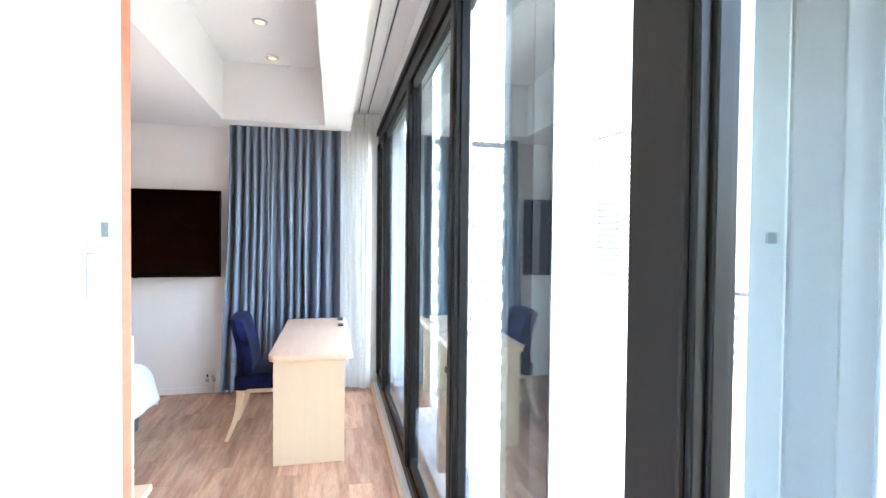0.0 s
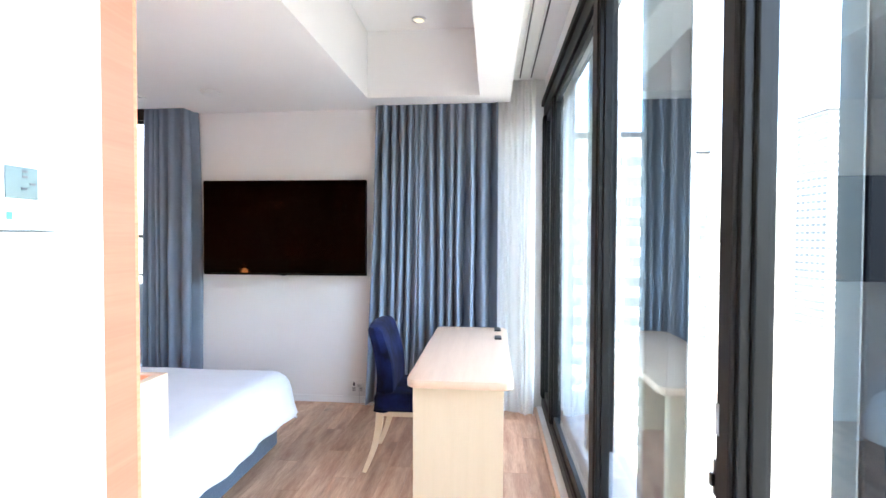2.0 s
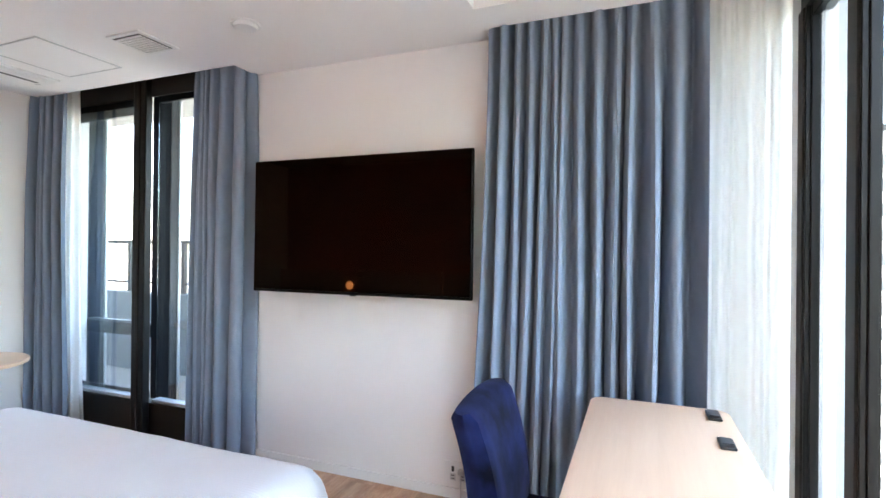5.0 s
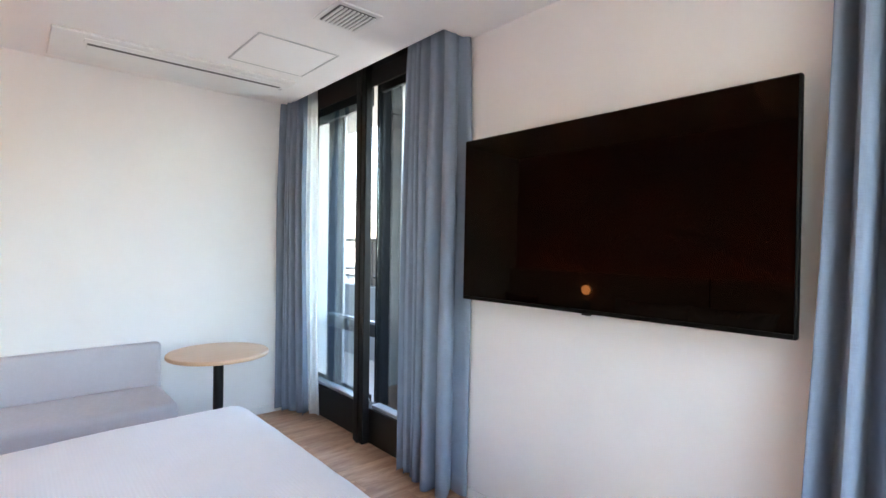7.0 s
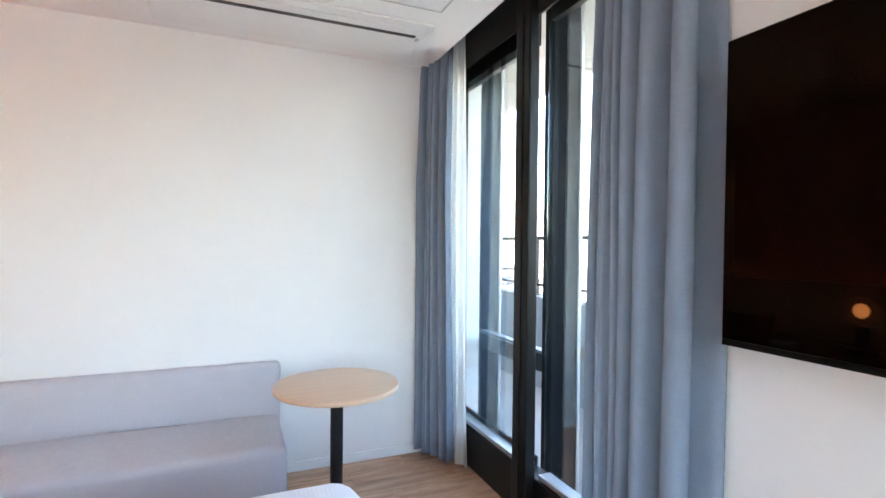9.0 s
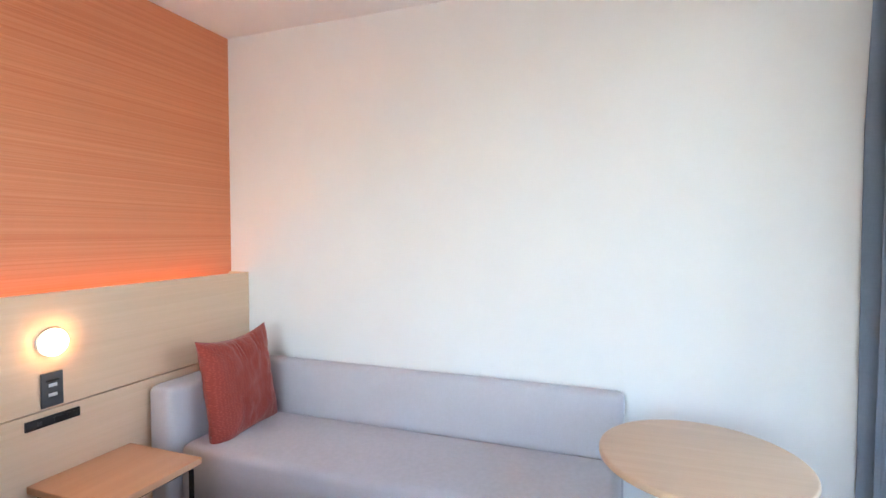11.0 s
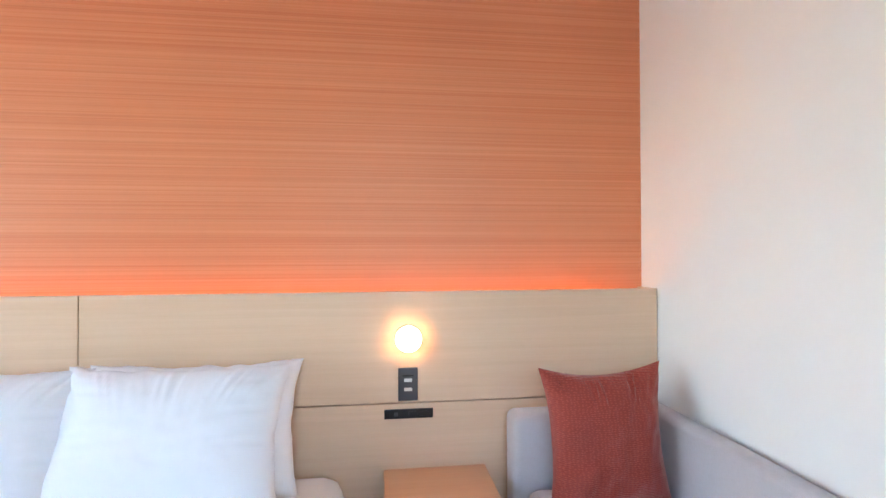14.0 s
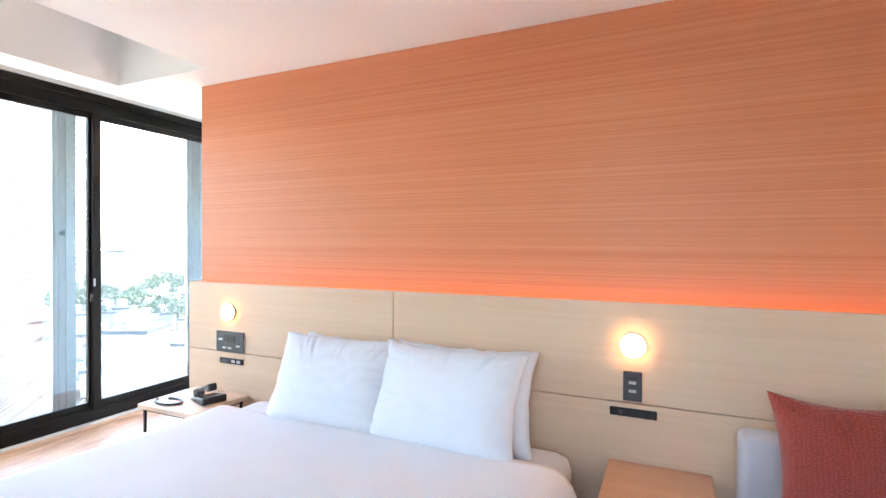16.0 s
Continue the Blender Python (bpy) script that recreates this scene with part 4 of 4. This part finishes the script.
part("sensor", boxed(-3.40, -3.36, 5.085, 5.105, CEIL - 0.021, CEIL - 0.0185), GREY_PLASTIC, ac)
hatch = thing("access_hatch", (-2.785, 4.86, CEIL), "square white access hatch in the ceiling", "hatch")
part("panel", boxed(-3.035, -2.535, 4.62, 5.10, CEIL - 0.004, CEIL - 0.0005, bevel=0.001), CEILING, hatch)
for x0, x1, y0, y1 in ((-3.045, -3.037, 4.61, 5.11), (-2.533, -2.525, 4.61, 5.11), (-3.037, -2.533, 4.61, 4.618), (-3.037, -2.533, 5.102, 5.11)):
    part("edge", boxed(x0, x1, y0, y1, CEIL - 0.006, CEIL - 0.0004), GREY_PLASTIC, hatch)
vent = thing("ceiling_vent", (-2.025, 4.88, CEIL), "small square white slatted ceiling vent", "vent")
part("frame", boxed(-2.155, -1.895, 4.75, 5.01, CEIL - 0.010, CEIL - 0.0005, bevel=0.003), WHITE_PLASTIC, vent)
part("backing", boxed(-2.13, -1.92, 4.775, 4.985, CEIL - 0.0125, CEIL - 0.0102), DARK_PLATE, vent)
for k in range(9):
    y = 4.785 + k * 0.0235
    part("slat", boxed(-2.125, -1.925, y, y + 0.014, CEIL - 0.018, CEIL - 0.0126, bevel=0.001), WHITE_PLASTIC, vent)
det = thing("smoke_detector", (-1.295, 4.905, CEIL), "round white smoke detector on the ceiling", "smoke detector")
part("base", disc(-1.295, 4.905, CEIL - 0.006, 0.075, 0.011, "z", 40), WHITE_PLASTIC, det, "", True)
part("cap", disc(-1.295, 4.905, CEIL - 0.019, 0.055, 0.015, "z", 40, r2=0.066, bevel=0.003), WHITE_PLASTIC, det, "", True)
for y in (4.99, 4.235, 3.48):
    d = thing("downlight", (0.32, y, 3.125), "small round recessed downlight in the coffer", "downlight", "downlights in the coffer")
    part("rim", disc(0.32, y, 3.121, 0.055, 0.007, "z", 40), SILVER, d, "", True)
    part("lamp", disc(0.32, y, 3.116, 0.034, 0.003, "z", 32), DOWN, d)

# ---- small wall fittings ----
structure("baseboard", boxed(-1.795, -0.1, NORTH - 0.012, NORTH, 0.0, 0.06, bevel=0.002), TRIM_WHITE, "low white baseboard", "baseboard")
structure("baseboard_west", boxed(LEFT, LEFT + 0.012, 2.36, 5.59, 0.0, 0.06, bevel=0.002), TRIM_WHITE, "low white baseboard", "baseboard")
so = thing("wall_socket", (-0.32, NORTH, 0.15), "white double wall socket with a grey plug above the baseboard", "socket")
part("plate", boxed(-0.392, -0.25, NORTH - 0.009, NORTH - 0.0005, 0.068, 0.212, bevel=0.003), WHITE_PLASTIC, so)
for x in (-0.355, -0.295):
    part("outlet", boxed(x, x + 0.035, NORTH - 0.012, NORTH - 0.009, 0.105, 0.145, bevel=0.002), GREY_PLASTIC, so)
    for z in (0.115, 0.132):
        part("slot", boxed(x + 0.008, x + 0.027, NORTH - 0.0135, NORTH - 0.0121, z, z + 0.004), BLACK_PLASTIC, so)
part("switch", boxed(-0.345, -0.33, NORTH - 0.0125, NORTH - 0.009, 0.155, 0.185), BLACK_PLASTIC, so)
part("plug", boxed(-0.30, -0.265, NORTH - 0.04, NORTH - 0.0125, 0.15, 0.18, bevel=0.006), GREY_PLASTIC, so)
tube("cable", [(-0.28, NORTH - 0.035, 0.15 - 0.145 * f) if f < 1 else (-0.26, NORTH - 0.05, 0.006) for f in (0, 0.2, 0.4, 0.6, 0.8, 0.96, 1)] + [(-0.15, NORTH - 0.06, 0.006)], 0.003, GREY_PLASTIC, so)

rc = thing("wall_remote", (HALL_X, 1.868, 1.54), "white air conditioning remote with a grey display on the wall", "remote control")
part("body", boxed(HALL_X + 0.0005, HALL_X + 0.020, 1.808, 1.928, 1.488, 1.592, bevel=0.004), WHITE_PLASTIC, rc)
part("display", boxed(HALL_X + 0.020, HALL_X + 0.0212, 1.840, 1.886, 1.530, 1.572, bevel=0.0004), LCD, rc, "grey liquid crystal display")
for y, z in ((1.863, 1.565), (1.863, 1.558), (1.862, 1.542), (1.874, 1.549)):
    part("display_figure", boxed(HALL_X + 0.0211, HALL_X + 0.0216, y, y + 0.008, z, z + 0.003), DARK_PLATE, rc)
part("indicator", boxed(HALL_X + 0.020, HALL_X + 0.0212, 1.842, 1.849, 1.502, 1.512), GREEN_LED, rc, "small green indicator light")
part("button", boxed(HALL_X + 0.020, HALL_X + 0.0225, 1.873, 1.903, 1.500, 1.514, bevel=0.001), WHITE_PLASTIC, rc)
ws = thing("wall_switch", (HALL_X, 1.868, 1.43), "white wall switch plate under the remote", "switch")
part("plate", boxed(HALL_X + 0.0005, HALL_X + 0.024, 1.802, 1.928, 1.368, 1.486, bevel=0.005), WHITE_PLASTIC, ws)
part("key", boxed(HALL_X + 0.024, HALL_X + 0.028, 1.853, 1.913, 1.385, 1.470, bevel=0.003), TRIM_WHITE, ws)

# ---- the city outside ----
GZ = -34.0
structure("ground", boxed(-4500, 4500, -4500, 4500, GZ - 1, GZ), CITY_GROUND, "grey city ground far below", "ground")


def building(x, y, w, d, h, facade, floor_h, label, turn=0.0, bays=5):
    b = thing("building", (x, y, GZ), label, "building", "houses by the railway" if h < 9.5 and bays == 3 else "")
    rot = pose(x, y, GZ, 0, 0, turn)
    part("wall", moved(boxed(-w / 2, w / 2, -d / 2, d / 2, 0, h), rot), facade, b)
    part("roof", moved(boxed(-w / 2 - 0.3, w / 2 + 0.3, -d / 2 - 0.3, d / 2 + 0.3, h, h + 0.8), rot), CITY_ROOF, b)
    part("roof_house", moved(boxed(-w / 6, w / 6, -d / 6, d / 6, h + 0.8, h + 3.5), rot), facade, b)
    for k in range(int(h / floor_h)):
        z = k * floor_h + 1.0
        bm = bmesh.new()
        for i in range(bays):
            a0 = -d / 2 + d * (i + 0.07) / bays
            a1 = -d / 2 + d * (i + 0.93) / bays
            box(bm, -w / 2 - 0.06, -w / 2 - 0.01, a0, a1, z, z + floor_h * 0.5)
            c0 = -w / 2 + w * (i + 0.07) / bays
            c1 = -w / 2 + w * (i + 0.93) / bays
            box(bm, c0, c1, -d / 2 - 0.06, -d / 2 - 0.01, z, z + floor_h * 0.5)
        part("window_row", moved(bm, rot), FACADE_GLASS, b)


rb = random.Random(21)
building(134.5, 211, 16, 16, 84, FACADES[0], 3.0, "tall white apartment tower far off", 8, 6)
building(60, 190, 26, 30, 64, FACADES[2], 3.4, "tall tan apartment tower", 4, 7)
building(22, 98, 18, 26, 52, FACADES[0], 3.3, "white apartment block with rows of windows near the hotel", 2, 6)
building(330, -150, 40, 40, 112, FACADES[4], 3.6, "very tall pale office tower far off", 12, 8)
building(120, 40, 30, 22, 24, FACADES[0], 3.4, "low white office block beside the railway", 10, 7)
building(52, -37, 14, 14, 13, FACADES[0], 3.4, "plain white office block close by", -10, 4)
building(34, -12, 14, 18, 12, FACADES[1], 3.4, "low grey block beside the railway", -20, 4)
for k in range(34):
    ang = radians(rb.uniform(-62, 58))
    dist = rb.uniform(90, 460)
    if radians(-40) < ang < radians(-14):
        continue
    x, y = dist * math.cos(ang), dist * math.sin(ang)
    building(x, y, rb.uniform(12, 30), rb.uniform(12, 30), rb.uniform(8, 24 + dist * 0.03), FACADES[rb.randrange(5)], 3.2, "city block with rows of windows", rb.uniform(-20, 20), 5)
for k in range(16):
    ang = radians(rb.uniform(80, 165))
    dist = rb.uniform(80, 400)
    building(dist * math.cos(ang), dist * math.sin(ang), rb.uniform(12, 26), rb.uniform(12, 26), rb.uniform(7, 26), FACADES[rb.randrange(5)], 3.2, "city block with rows of windows", rb.uniform(-20, 20) + 90, 5)

# trees, roofs and yards seen low to the south-east
building(330, -205, 26, 34, 30, FACADES[0], 3.1, "white apartment block behind a belt of trees", 28, 9)
building(385, -205, 20, 30, 25, FACADES[4], 3.1, "pale apartment block behind a belt of trees", 28, 8)
for x, y, w, d, h, f, label in ((160, -104, 11, 9, 9, 1, "grey hall with a flat roof"), (94, -60, 8, 9, 18, 0, "plain white box building beside the railway"),
                                (74, -50, 10, 9, 7, 1, "small grey shed beside the railway"), (205, -140, 13, 10, 8, 4, "pale hall among trees"), (118, -92, 14, 12, 8, 1, "grey workshop roof among trees")):
    building(x, y, w, d, h, FACADES[f], 3.4, label, 28, 5)

for k in range(46):
    ang = radians(rb.uniform(-42, -28))
    dist = rb.uniform(105, 330)
    building(dist * math.cos(ang), dist * math.sin(ang), rb.uniform(6, 12), rb.uniform(6, 12), rb.uniform(4, 9), FACADES[rb.randrange(5)], 3.0, "small house with a flat roof near the railway", rb.uniform(20, 60), 3)

# railway
for k in range(12):
    off = k * 7.0
    m = pose(140 + (off - 32) * 0.69, -52 + (off - 32) * 0.72, GZ, 0, 0, -134)
    t = thing("railway_track", tuple(m.translation), "straight railway track on grey ballast", "railway track", "tracks of the railway")
    part("ballast", moved(boxed(-3.4, 3.4, -75, 280, 0, 0.5), m), BALLAST, t)
    for x in (-0.7, 0.7):
        part("rail", moved(boxed(x - 0.06, x + 0.06, -75, 280, 0.5, 0.7), m), RAIL_STEEL, t)


def tree(x, y, s, seed):
    rnd = random.Random(seed)
    t = thing("tree", (x, y, GZ), "leafy green tree between the buildings", "tree", "trees of the city")
    bm = bmesh.new()
    bmesh.ops.create_cone(bm, cap_ends=True, segments=8, radius1=0.3 * s, radius2=0.1 * s, depth=4 * s)
    part("trunk", moved(bm, Matrix.Translation((x, y, GZ + 2 * s))), BARK, t)
    bm = bmesh.new()
    for _ in range(420):
        d = Vector((rnd.gauss(0, 1), rnd.gauss(0, 1), rnd.gauss(0, 0.8)))
        d = d.normalized() * rnd.uniform(0.4, 1.0) * (1 + 0.3 * noise.noise(d * 1.5 + Vector((seed, 0, 0))))
        c = Vector((x, y, GZ + 5.5 * s)) + Vector((d.x * 2.8, d.y * 2.8, d.z * 2.4)) * s
        q = Euler((rnd.uniform(0, 6), rnd.uniform(0, 6), 0)).to_matrix()
        r = rnd.uniform(0.25, 0.5) * s
        bm.faces.new([bm.verts.new(c + q @ Vector(p) * r) for p in ((-1, 0, 0), (0, -0.6, 0), (1, 0, 0), (0, 0.6, 0))])
    part("crown", bm, TREE_GREEN, t)


for k in range(14):
    ang = radians(rb.uniform(95, 150))
    dist = rb.uniform(60, 140)
    tree(dist * math.cos(ang), dist * math.sin(ang), rb.uniform(1.6, 2.6), k)
for k in range(26):
    dist = 215 + 8.5 * k + rb.uniform(-8, 8)
    ang = radians(-37 + (k * 3.7) % 10 + rb.uniform(-0.8, 0.8))
    tree(dist * math.cos(ang), dist * math.sin(ang), rb.uniform(1.4, 2.2), k + 40)

# ---- floor planks, laid end to end ----
PW, PL = 0.150, 0.92
plank_me = None
floor_ob = bpy.data.objects["floor"]
col = 0
x = LEFT
while x < WIN - 0.06:
    w = min(PW, WIN - 0.056 - x)
    y = SOUTH - (col * 0.37) % PL
    while y < 5.60:
        y0, y1 = max(y, OR_Y if x < PART_E - PW else SOUTH), min(y + PL, 5.60)
        under_bed = BX0 + 0.2 < x < BX1 - 0.4 and y0 > 2.3 and y1 < 4.3
        if y1 - y0 > 0.05 and not under_bed:
            if plank_me is None:
                o = mesh_ob("plank", boxed(0.0006, 0.9994, 0.0002, 0.9998, -1, 0), PLANK)
                plank_me = o.data
            else:
                o = new("plank", plank_me)
            o.parent = floor_ob
            o.matrix_basis = Matrix.Translation((x, y0, 0)) @ Matrix.Diagonal((w - 0.001, y1 - y0 - 0.001, 0.0055, 1))
        y += PL
    x += PW
    col += 1
